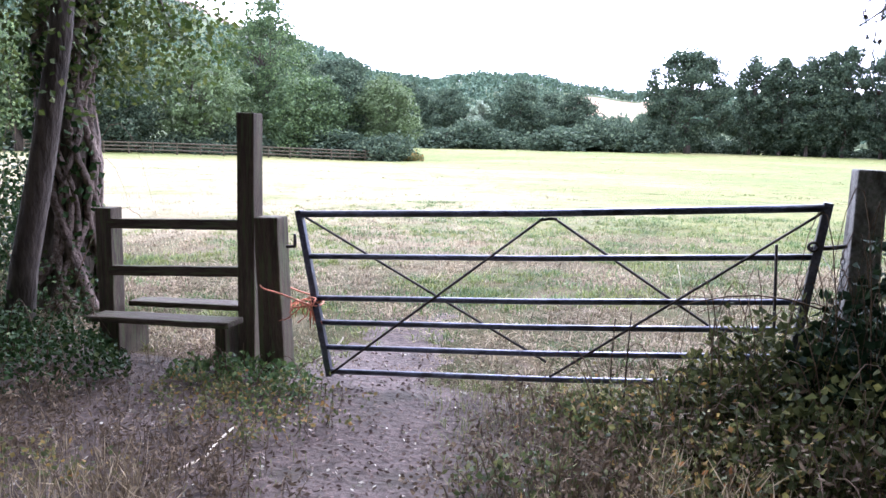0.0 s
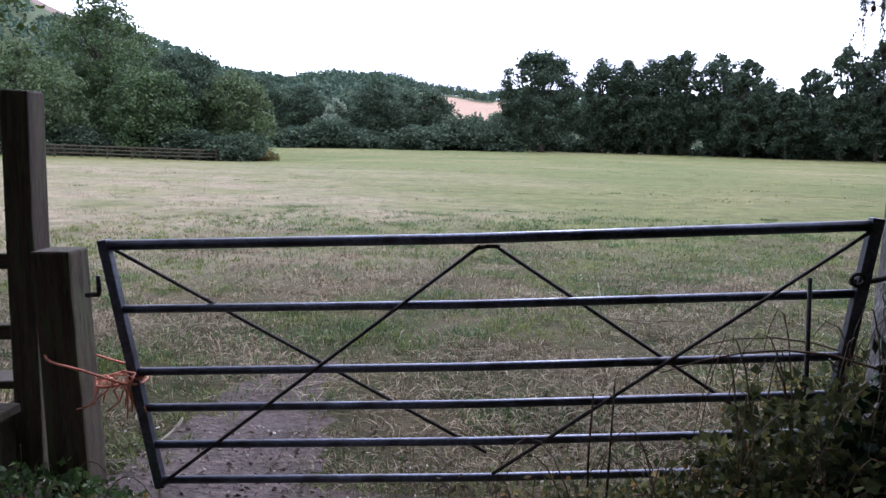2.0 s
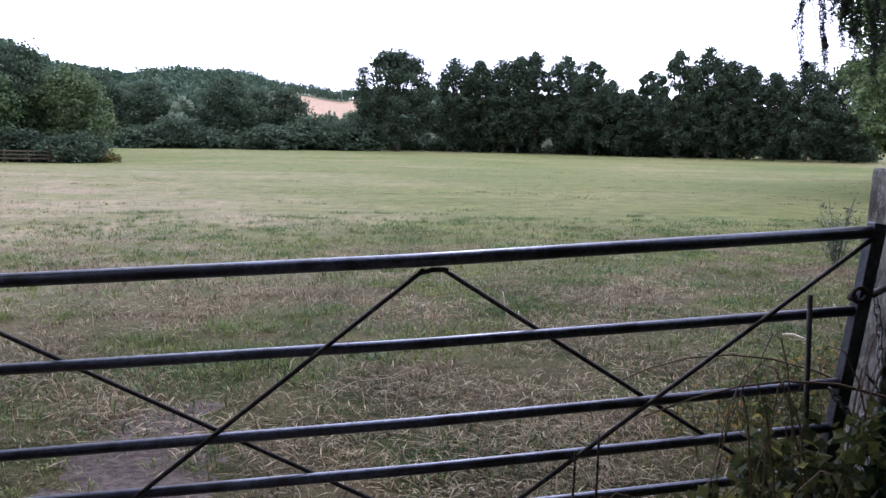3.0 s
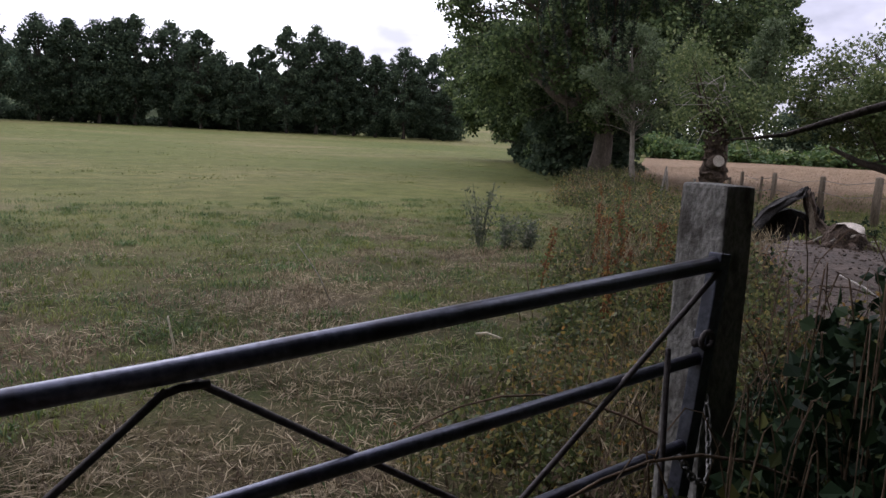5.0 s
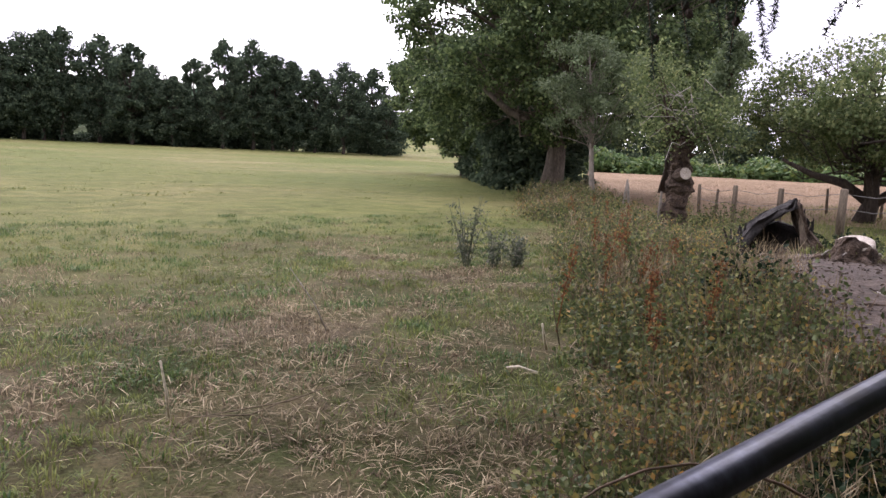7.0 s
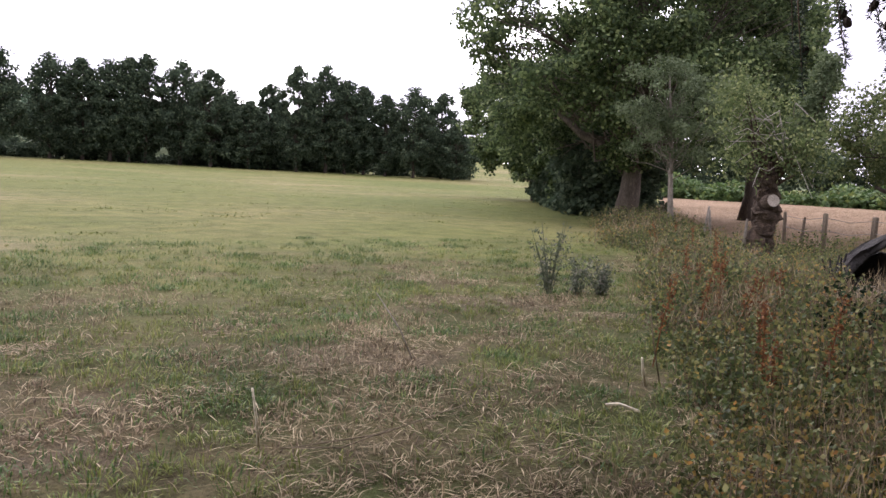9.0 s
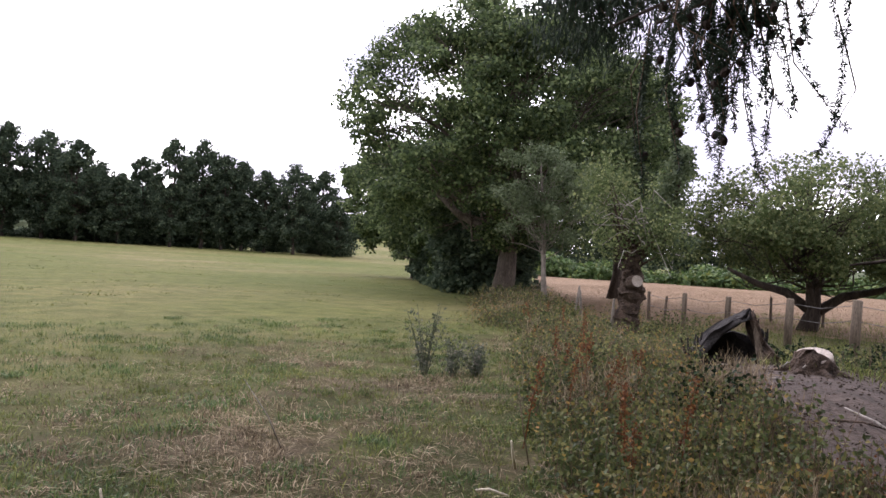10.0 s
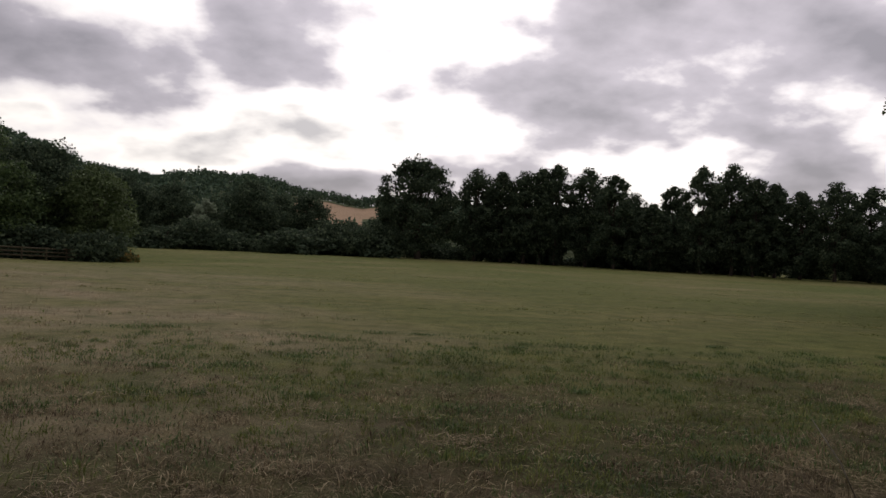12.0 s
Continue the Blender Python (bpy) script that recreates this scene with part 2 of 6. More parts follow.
PALEPLASTIC = two_tone("bleached_stalk", [(0.3, (0.55, 0.48, 0.36)), (0.7, (0.72, 0.65, 0.52))], 6, 50, 0.8, 0.2, 0.002)
CANE = two_tone("bramble_cane", [(0.3, (0.07, 0.05, 0.03)), (0.7, (0.17, 0.11, 0.07))], 6, 50, 0.8, 0.2, 0.002)
CONE = two_tone("larch_cone", [(0.3, (0.03, 0.022, 0.018)), (0.7, (0.07, 0.05, 0.038))], 40, 120, 0.9, 0.6, 0.004)
SOIL = two_tone("bare_earth", [(0.3, (0.048, 0.035, 0.029)), (0.5, (0.077, 0.058, 0.047)), (0.7, (0.109, 0.083, 0.067))], 2.2, 17, 0.95, 0.6, 0.06)
CHIPS = leafy("wood_chips", [(0.0, (0.038, 0.027, 0.022)), (0.8, (0.093, 0.070, 0.056)), (1.0, (0.145, 0.115, 0.093))], rough=0.9, through=0.02)


def meadow(name, stops, patch, tint, near=None):
    """Sward: coarse patches, streaks of mown stalks and fine grain; near the gate it is worn to thatch, darkened for
    the shade between blades.
    """
    m, nt, b = shader(name, 0.95, 0, 0.08)
    v = coords(nt)
    n1, n2, n3 = noise_node(nt, patch, 6, v, 0.62), noise_node(nt, 1.5, 6, v, 0.65), noise_node(nt, 34, 4, v, 0.7)
    n4 = noise_node(nt, 1.0, 5, coords(nt, (0.10, 0.42, 1)), 0.6)
    r1 = ramp_node(nt, n1.outputs["Fac"], stops)
    c = r1.outputs[0]
    mask = ramp_node(nt, n4.outputs["Fac"], [(0.47, (0, 0, 0)), (0.66, (0.7, 0.7, 0.7))])
    c = mix_node(nt, mask.outputs[0], c, tint)
    if near:
        sep = nt.nodes.new("ShaderNodeSeparateXYZ")
        nt.links.new(v, sep.inputs[0])
        n5 = noise_node(nt, 0.35, 5, v, 0.65)
        mad = nt.nodes.new("ShaderNodeMath")
        mad.operation, mad.inputs[1].default_value = "MULTIPLY_ADD", 16.0
        nt.links.new(n5.outputs["Fac"], mad.inputs[0])
        nt.links.new(sep.outputs["Y"], mad.inputs[2])
        div = nt.nodes.new("ShaderNodeMath")
        div.operation, div.inputs[1].default_value = "DIVIDE", 30.0
        nt.links.new(mad.outputs[0], div.inputs[0])
        r5 = ramp_node(nt, div.outputs[0], [(0.42, (1, 1, 1)), (0.75, (0, 0, 0))])
        n6 = noise_node(nt, 0.8, 6, v, 0.7)
        # worn patches, coloured darker to stand for shaded gaps between blades
        worn = ramp_node(nt, n6.outputs["Fac"], [(0.40, near[0]), (0.52, near[1]), (0.64, near[2])])
        c = mix_node(nt, r5.outputs[0], c, worn.outputs[0])
        dry = nt.nodes.new("ShaderNodeAttribute")
        dry.attribute_name = "dryness"
        c = mix_node(nt, dry.outputs["Fac"], c, (0.255, 0.21, 0.14))
    r2 = ramp_node(nt, n2.outputs["Fac"], [(0.28, (0.55, 0.62, 0.5)), (0.5, (1, 1, 1)), (0.72, (1.3, 1.24, 1.2))])
    r3 = ramp_node(nt, n3.outputs["Fac"], [(0.3, (0.5, 0.5, 0.48)), (0.7, (1.45, 1.45, 1.45))])
    c = mix_node(nt, 1.0, c, r2.outputs[0], "MULTIPLY")
    c = mix_node(nt, 1.0, c, r3.outputs[0], "MULTIPLY")
    nt.links.new(c, b.inputs["Base Color"])
    bump_node(nt, b, n3.outputs["Fac"], 0.8, 0.05)
    return m


MEADOW = meadow("meadow_sward", [(0.34, (0.096, 0.116, 0.034)), (0.46, (0.124, 0.134, 0.044)), (0.56, (0.156, 0.15, 0.060)), (0.66, (0.20, 0.174, 0.088))], 0.05, (0.10, 0.115, 0.04), ((0.046, 0.054, 0.018), (0.078, 0.068, 0.034), (0.105, 0.082, 0.054)))
TRACK = two_tone("trodden_earth", [(0.3, (0.040, 0.029, 0.023)), (0.5, (0.092, 0.068, 0.058)), (0.7, (0.046, 0.037, 0.026))], 1.9, 22, 0.95, 0.9, 0.03)
HAYFIELD = meadow("ripe_hay_field", [(0.3, (0.19, 0.13, 0.085)), (0.7, (0.26, 0.185, 0.125))], 0.06, (0.22, 0.155, 0.10))
HILLSIDE = meadow("hillside_grass", [(0.3, (0.06, 0.08, 0.04)), (0.7, (0.09, 0.11, 0.055))], 0.01, (0.075, 0.09, 0.045))
STUBBLE = meadow("distant_stubble", [(0.3, (0.30, 0.20, 0.135)), (0.7, (0.38, 0.26, 0.18))], 0.02, (0.33, 0.23, 0.15))
HEATH = meadow("heathy_hilltop", [(0.3, (0.16, 0.11, 0.095)), (0.7, (0.21, 0.155, 0.125))], 0.02, (0.14, 0.115, 0.085))

# ---- mesh helpers ----


def mesh_from(name, V, F, mats, smooth=False, index=None):
    V, F = np.asarray(V, np.float32), np.asarray(F, np.int32)
    me = bpy.data.meshes.new(name)
    me.vertices.add(len(V))
    me.vertices.foreach_set("co", V.ravel())
    n, k = F.shape
    me.loops.add(n * k)
    me.loops.foreach_set("vertex_index", F.ravel())
    me.polygons.add(n)
    me.polygons.foreach_set("loop_start", np.arange(0, n * k, k, dtype=np.int32))
    for m in (mats if isinstance(mats, (list, tuple)) else [mats]):
        me.materials.append(m)
    if index is not None:
        me.polygons.foreach_set("material_index", np.asarray(index, np.int32))
    me.polygons.foreach_set("use_smooth", np.full(n, smooth))
    me.update(calc_edges=True)
    return me


def join(parts):
    Vs, Fs, k = [], [], 0
    for V, F in parts:
        Vs.append(V)
        Fs.append(np.asarray(F) + k)
        k += len(V)
    return np.concatenate(Vs), np.concatenate(Fs)


def part(name, VF, mat, parent=None, label="", smooth=False):
    ob = new(name, mesh_from(name, VF[0], VF[1], mat, smooth))
    if parent is not None:
        ob.parent = parent
    return tagged(ob, label)


def thing(name, x, y, z, label, category, group="", kind=""):
    ob = new(name)
    ob.empty_display_size = 0.2
    ob.location = (x, y, z)
    return tagged(ob, label, category, group, kind)


def tube(pts, radii, n=6, cap=True):
    """A tapered tube along a bent line, closed at both ends."""
    P = np.asarray(pts, float)
    R = np.broadcast_to(np.asarray(radii, float), (len(P),)).copy()
    T = np.gradient(P, axis=0)
    T /= np.linalg.norm(T, axis=1, keepdims=True) + 1e-9
    ref = np.where(np.abs(T[:, 2:3]) > 0.9, np.array([[1.0, 0, 0]]), np.array([[0, 0, 1.0]]))
    if np.abs(T[:, 2]).max() > 0.9 or np.abs(T[:, 2]).max() > 0.5:
        ref = np.tile(np.array([[1.0, 0.05, 0.02]]), (len(P), 1))
        if np.abs(T[:, 0]).max() > 0.92:
            ref = np.tile(np.array([[0.03, 1.0, 0.05]]), (len(P), 1))
    A = np.cross(T, ref)
    A /= np.linalg.norm(A, axis=1, keepdims=True) + 1e-9
    Bn = np.cross(T, A)
    if cap:
        P = np.concatenate([P[:1], P, P[-1:]]); A = np.concatenate([A[:1], A, A[-1:]]); Bn = np.concatenate([Bn[:1], Bn, Bn[-1:]])
        R = np.concatenate([[1e-4], R, [1e-4]])
    ang = np.arange(n) * 2 * np.pi / n
    V = P[:, None, :] + R[:, None, None] * (np.cos(ang)[None, :, None] * A[:, None, :] + np.sin(ang)[None, :, None] * Bn[:, None, :])
    i, j = np.meshgrid(np.arange(len(P) - 1), np.arange(n), indexing="ij")
    F = np.stack([i * n + j, i * n + (j + 1) % n, (i + 1) * n + (j + 1) % n, (i + 1) * n + j], -1).reshape(-1, 4)
    return V.reshape(-1, 3), F


def unit(v):
    return v / (np.linalg.norm(v, axis=-1, keepdims=True) + 1e-9)


def leaves(P, length, width, rng, droop=0.0, spread=None, fold=0.25, facing=None):
    """Leaf-shaped quads, folded along the midrib, from the points P; facing turns their upper sides."""
    n = len(P)
    a = rng.normal(size=(n, 3)) if spread is None else spread + rng.normal(size=(n, 3)) * 0.5
    a[:, 2] -= droop
    a = unit(a)
    b = unit(np.cross(a, rng.normal(size=(n, 3)) if facing is None else facing))
    c = np.cross(a, b)
    Ln = length * rng.uniform(0.6, 1.25, (n, 1))
    Wd = width * rng.uniform(0.6, 1.25, (n, 1))
    V = np.stack([P, P + a * Ln * 0.45 + b * Wd + c * Wd * fold, P + a * Ln, P + a * Ln * 0.5 - b * Wd + c * Wd * fold], 1).reshape(-1, 3)
    return V, np.arange(4 * n).reshape(n, 4)


def blades(P, length, width, rng, lean=0.5):
    """Grass blades: slim bent quads."""
    n = len(P)
    ang = rng.uniform(0, 2 * np.pi, n)
    d = np.stack([np.cos(ang), np.sin(ang), np.zeros(n)], 1)
    side = np.stack([-np.sin(ang), np.cos(ang), np.zeros(n)], 1)
    Ln = (np.asarray(length) * rng.uniform(0.5, 1.3, n))[:, None]
    ln = rng.uniform(0, 1.6, n)[:, None] * lean
    up = np.array([[0, 0, 0.35 if lean > 5 else 1.0]])
    tip = P + unit(up + d * ln) * Ln
    mid = P + unit(up + d * ln * 0.5) * Ln * 0.55
    w = width * rng.uniform(0.6, 1.3, (n, 1))
    V = np.stack([P - side * w, mid - side * w * 0.8, tip, mid + side * w * 0.8], 1).reshape(-1, 3)
    return V, np.arange(4 * n).reshape(n, 4)


def timber(size, seed, bevel=0.012, rough=0.006, cuts=6, taper=0.0):
    """A weathered balk standing on z = 0: bevelled, a little uneven."""
    bm = bmesh.new()
    bmesh.ops.create_cube(bm, size=1)
    bmesh.ops.scale(bm, vec=size, verts=bm.verts)
    bmesh.ops.bevel(bm, geom=bm.edges[:], offset=bevel, segments=2, affect="EDGES", profile=0.6)
    long = max(range(3), key=lambda i: size[i])
    es = [e for e in bm.edges if abs((e.verts[0].co - e.verts[1].co)[long]) > size[long] * 0.7]
    bmesh.ops.subdivide_edges(bm, edges=es, cuts=cuts)
    bmesh.ops.translate(bm, vec=(0, 0, size[2] / 2), verts=bm.verts)
    for v in bm.verts:
        d = noise.noise_vector(v.co * 6 + Vector((seed * 3.1, seed, 0)))
        v.co += d * rough
        f = v.co.z / size[2]
        v.co.x *= 1 - taper * f
        v.co.y *= 1 - taper * f
    return bm


def bm_part(name, bm, mat, parent=None, label="", m=None, smooth=False):
    me = bpy.data.meshes.new(name)
    for f in bm.faces:
        f.smooth = smooth
    bm.to_mesh(me)
    bm.free()
    me.materials.append(mat)
    ob = new(name, me)
    if parent is not None:
        ob.parent = parent
    if m is not None:
        ob.matrix_basis = m
    return tagged(ob, label)


# ---- the lie of the land ----


def smooth01(a, b, v):
    t = np.clip((v - a) / (b - a), 0, 1)
    return t * t * (3 - 2 * t)


def ground_z(x, y):
    """Lane a little lower than the field; wooded hills beyond the far trees."""
    x, y = np.asarray(x, float), np.asarray(y, float)
    z = 0.10 * smooth01(0.3, 3.0, y) * (1 - smooth01(30, 90, y))
    z = z - 0.22 * smooth01(12, 26, x) * (1 - smooth01(60, 120, y))
    z = z + 0.45 * np.exp(-(((x - 10.6) / 2.6) ** 2 + ((y - 3.6) / 1.5) ** 2))
    z = z + 0.35 * np.exp(-(((x - 8.6) / 1.9) ** 2 + ((y - 2.3) / 1.1) ** 2)) + 0.22 * np.exp(-(((x - 6.9) / 1.1) ** 2 + ((y - 1.4) / 0.7) ** 2))
    z = z + 0.10 * smooth01(4.0, 5.5, x) * (1 - smooth01(0.5, 2.0, y)) * (1 - smooth01(8, 14, x))
    z = z + 0.25 * (1 - smooth01(-3.2, -1.8, x)) * (1 - smooth01(0.5, 3.0, y)) * smooth01(-14, -6, x)
    z = z - 0.65 * np.exp(-(((x + 26) / 16) ** 2 + ((y - 82) / 22) ** 2))
    z = z + 0.75 * smooth01(60, 135, y) * (1 - 0.6 * smooth01(10, 70, x))
    r = np.hypot(x, y)
    az = np.degrees(np.arctan2(x, y))
    z = z + 4.2 * smooth01(135, 240, r) * smooth01(30, 35, az) * (1 - smooth01(46, 52, az))
    ridge = 54 + 80 * (1 - smooth01(-39, -17, az)) - 15 * smooth01(-12, 3, az) - 20 * smooth01(8, 60, az)
    ridge = ridge * (1 - 0.97 * smooth01(24, 40, az)) + 3 * np.sin(az * 0.45) + 1.5 * np.sin(az * 1.3)
    z = z + (ridge + 4) * smooth01(250, 780, r) * smooth01(-60, 60, y)
    return z


def dryness(x, y):
    """Where the hay was cut last the sward is bleached: a tongue from the gate towards the rail fence."""
    x, y = np.asarray(x, float), np.asarray(y, float)
    az = np.degrees(np.arctan2(x - 1.3, np.maximum(y + 0.2, 0.1)))
    wob = 4 * np.sin(y * 0.31 + x * 0.2) + 3 * np.sin(y * 0.83 - x * 0.5)
    d = (1 - smooth01(-24, 10, az + wob + 0.12 * (y - 14))) * smooth01(3, 8, y) * (1 - smooth01(30, 62, y))
    return np.clip(d * (0.62 + 0.38 * np.sin(y * 1.1 + 2 * np.sin(x * 0.7)) * np.cos(x * 0.9 + np.sin(y * 0.6))), 0, 1)


def build_ground():
    rings = [0.0]
    r = 0.25
    while r < 3800:
        rings.append(r)
        r *= 1.055 if r < 300 else 1.035
    rings, sect = np.array(rings), 288
    th = np.arange(sect) * 2 * np.pi / sect
    X, Y = 2.0 + rings[:, None] * np.sin(th)[None], 0.5 + rings[:, None] * np.cos(th)[None]
    Z = ground_z(X, Y)
    small = np.where((rings < 40)[:, None], 1.0, 0.0)
    Z = Z + small * 0.018 * (np.sin(X * 3.1 + 1.3 * np.sin(Y * 2.3)) * np.cos(Y * 2.7 + np.sin(X * 1.9)))
    V = np.stack([X, Y, Z], -1).reshape(-1, 3)
    i, j = np.meshgrid(np.arange(len(rings) - 1), np.arange(sect), indexing="ij")
    F = np.stack([i * sect + j, i * sect + (j + 1) % sect, (i + 1) * sect + (j + 1) % sect, (i + 1) * sect + j], -1).reshape(-1, 4)
    F = F[:, ::-1]
    C = V[F].mean(1)
    cx, cy = C[:, 0], C[:, 1]
    R, az = np.hypot(cx, cy), np.degrees(np.arctan2(cx, cy))
    idx = np.zeros(len(F), int)
    idx[(cy < 0.2)] = 1
    idx[np.hypot((cx - 0.36) / 0.5, (cy - 0.7) / 1.5) + 0.22 * np.sin(cx * 7 + 3 * np.sin(cy * 5)) * np.cos(cy * 8) < 0.9] = 1
    idx[(cx > 5.2) & (cx < 12.5) & (C[:, 2] + 0.05 * np.sin(cx * 5 + 2 * np.sin(cy * 4)) > 0.27) & (R < 20)] = 6
    idx[(cy > 0.2) & (cx > 22.0) & (cy < 0.86 * cx - 1.5) & (R > 26) & (R < 86)] = 2
    idx[R > 260] = 3
    hill = (R > 430) & (R < 640) & (az > -5.6) & (az < -0.4)
    idx[hill] = 4
    idx[(R > 640) & (az < -27) & (az > -60)] = 5
    me = mesh_from("ground", V, F, [MEADOW, TRACK, HAYFIELD, HILLSIDE, STUBBLE, HEATH, SOIL], True, idx)
    me.attributes.new("dryness", "FLOAT", "POINT").data.foreach_set("value", dryness(V[:, 0], V[:, 1]).astype(np.float32))
    ob = new("ground", me)
    tagged(ob, "dry summer meadow with a trodden earth lane and distant hills", "ground", kind="structure")


build_ground()


def gz(x, y):
    return float(ground_z(x, y))

# ---- trees ----


def tree(name, label, x, y, h, rad, base_h, trunk_r, clumps, n, leaf, leafmat, bark, seed, group="", clump=0.34, lean=(0, 0), top=1.0, low=0.75, flat=0.74, category="tree", open_top=0.0, full=0.0, forks=()):
    """A tapered trunk with limbs that carry the leafy pads of an uneven, gappy crown."""
    rng = np.random.default_rng(seed)
    root = thing(name, x, y, gz(x, y) - (0.9 if y > 60 else 0.05), label, category, group)
    clumps, n = int(clumps * 2.0), int(n * 1.25)
    q = np.arange(clumps) + 0.5
    dz = np.clip(1 - 2 * q / clumps + rng.normal(size=clumps) * 0.10, -1, 1)
    da = q * 2.39996 + rng.normal(size=clumps) * 0.35
    dirs = np.stack([np.sqrt(1 - dz ** 2) * np.cos(da), np.sqrt(1 - dz ** 2) * np.sin(da), dz], 1)
    mid = base_h + (h - base_h) * 0.42
    cr = rad * clump * 0.80 * rng.uniform(0.55, 1.2, clumps)
    up = np.clip(dirs[:, 2], 0, 1)
    depth = np.where(rng.uniform(0, 1, clumps) < 0.72, rng.uniform(0.78, 1.06, clumps), rng.uniform(0.2, 0.7, clumps))
    depth = np.where(dirs[:, 2] > 0.55, rng.uniform(0.72, 1.0, clumps), depth)
    cr = cr * (1 + 0.25 * np.clip(dirs[:, 2], 0, 1))
    flatz = np.where(dirs[:, 2] > 0, h - mid, mid - base_h)
    side = (rad - cr * 0.7) * depth * np.where(dirs[:, 2] > 0, 1 - (1 - top) * up, low)
    flatxy = np.linalg.norm(dirs[:, :2], axis=1) + 1e-6
    under = dirs[:, 2] < 0
    if base_h < 1.0:
        side = np.where(under, side / np.maximum(flatxy, 0.35) * rng.uniform(0.5, 1.0, clumps), side)
    elif full:
        side = np.where(under, side / np.maximum(flatxy, 0.3) ** full, side)
    C = np.stack([dirs[:, 0] * side, dirs[:, 1] * side, mid + dirs[:, 2] * depth * np.maximum(flatz - cr * flat * 0.8, 0.2)], 1)
    C[:, 0] += lean[0] * C[:, 2] / h
    C[:, 1] += lean[1] * C[:, 2] / h
    stem_top = base_h + (h - base_h) * 0.78
    k = 9
    t = np.linspace(0, 1, k)
    trunk = np.stack([lean[0] * t ** 1.4 + trunk_r * 0.7 * np.sin(t * 7 + seed), lean[1] * t ** 1.4 + trunk_r * 0.7 * np.cos(t * 5 + seed), t * stem_top], 1)
    trunk[0, :2] = 0
    rads = trunk_r * (1 - 0.78 * t)
    rads[0] *= 1.25
    rads[1] *= 1.05
    wood = [tube(trunk, rads, 9)]
    for z0, z1, reach, ang, r0 in forks:
        p0 = np.array([np.interp(z0, trunk[:, 2], trunk[:, w]) for w in range(3)])
        d = np.array([math.cos(radians(ang)), math.sin(radians(ang)), 0]) * reach
        wood.append(tube([p0 - (0, 0, 0.1), p0 + d * 0.3 + (0, 0, (z1 - z0) * 0.42), p0 + d * 0.65 + (0, 0, (z1 - z0) * 0.62), p0 + d + (0, 0, z1 - z0)], [r0, r0 * 0.85, r0 * 0.6, r0 * 0.3], 8))
    slim = base_h < 0.9
    for c, r in zip(C, cr):
        if c[2] < base_h + 0.3 * (h - base_h) and rng.uniform() < 0.8:
            continue
        s = min(max(c[2] * rng.uniform(0.45, 0.9), base_h * 0.9, h * 0.2), stem_top * 0.92)
        p0 = np.array([np.interp(s, trunk[:, 2], trunk[:, w]) for w in range(3)])
        p3 = c + rng.normal(size=3) * r * 0.2
        p1 = p0 + (p3 - p0) * 0.35 + np.array([0, 0, -0.06 * rad]) + rng.normal(size=3) * 0.05 * rad
        p2 = p0 + (p3 - p0) * 0.7 + rng.normal(size=3) * 0.05 * rad
        w = trunk_r * rng.uniform(0.07, 0.2)
        wood.append(tube([p0, p1, p2, p3], [w, w * 0.7, w * 0.45, w * 0.12], 3 if slim else 5))
        for e in range(0 if slim else 2):
            p4 = c + unit(rng.normal(size=3)) * r * 0.85 * (1, 1, flat)
            wood.append(tube([p2, (p2 + p4) / 2 + rng.normal(size=3) * r * 0.12, p4], [w * 0.35, w * 0.22, w * 0.05], 4))
    part("trunk", join(wood), bark, root, smooth=True)
    # each pad is made of lobes whose leaves face up and outwards; the top may be thinner
    share = cr ** 2 * (1 - open_top * smooth01(0.55, 0.8, C[:, 2] / h))
    pick = rng.choice(clumps, n, p=share / share.sum())
    lobes = 9
    sub = unit(rng.normal(size=(clumps, lobes, 3)) + (0, 0, 0.35))
    sp = rng.integers(0, lobes, n)
    D = unit(rng.normal(size=(n, 3)) + (0, 0, 0.25))
    small = rng.uniform(0.34, 0.58, (clumps, lobes))[pick, sp][:, None]
    P = C[pick] + (sub[pick, sp] * 0.62 + D * small * rng.uniform(0.2, 1.0, (n, 1)) ** 0.5) * cr[pick][:, None] * np.array([1, 1, flat])
    P[:, 2] = np.maximum(P[:, 2], base_h * 0.55)
    N = unit(D + sub[pick, sp] * 0.5 + (0, 0, 0.45) + rng.normal(size=(n, 3)) * 0.4)
    tagged(part("crown", leaves(P, leaf, leaf * 0.42, rng, 0.15, facing=N), leafmat, root), kind="stuff")
    return root


def at(az, d):
    return 1.3 + d * math.sin(radians(az)), -0.2 + d * math.cos(radians(az))


# the far side of the field: a row of tall alders and oaks
FAR = "trees along the far side of the field"
ALDER_TALL = tree("alder_tree", "tall dark green alder with a ragged top in the far row", *at(13.1, 130), 18.4, 4.3, 1.6, 0.26, 58, 9500, 0.40, ALDER, BARK, 11, FAR, 0.31, top=0.72, low=1.0, open_top=0.15, full=0.6)
ALDER_WIDE = tree("alder_tree", "broad dark green alder with low boughs in the far row", *at(10.8, 130), 17.2, 4.9, 1.3, 0.3, 60, 9500, 0.40, ALDER, BARK, 12, FAR, 0.31, top=0.85, low=1.0, open_top=0.15, full=0.6)
ALDER_THIN = tree("alder_tree", "slim alder with sky showing through its top in the far row", *at(28.2, 128), 16.0, 3.9, 1.5, 0.25, 54, 8800, 0.40, ALDER, BARK, 13, FAR, 0.31, top=0.7, low=1.0, open_top=0.15, full=0.6)


def far_copy(src, az, d, h, base, wide=1.0, turn=0.0):
    x, y = at(az, d)
    s = h / base
    copy_thing(src, pose(x, y, gz(x, y) - 0.9, 0, 0, turn) @ Matrix.Diagonal((s * wide, s * wide, s, 1)))


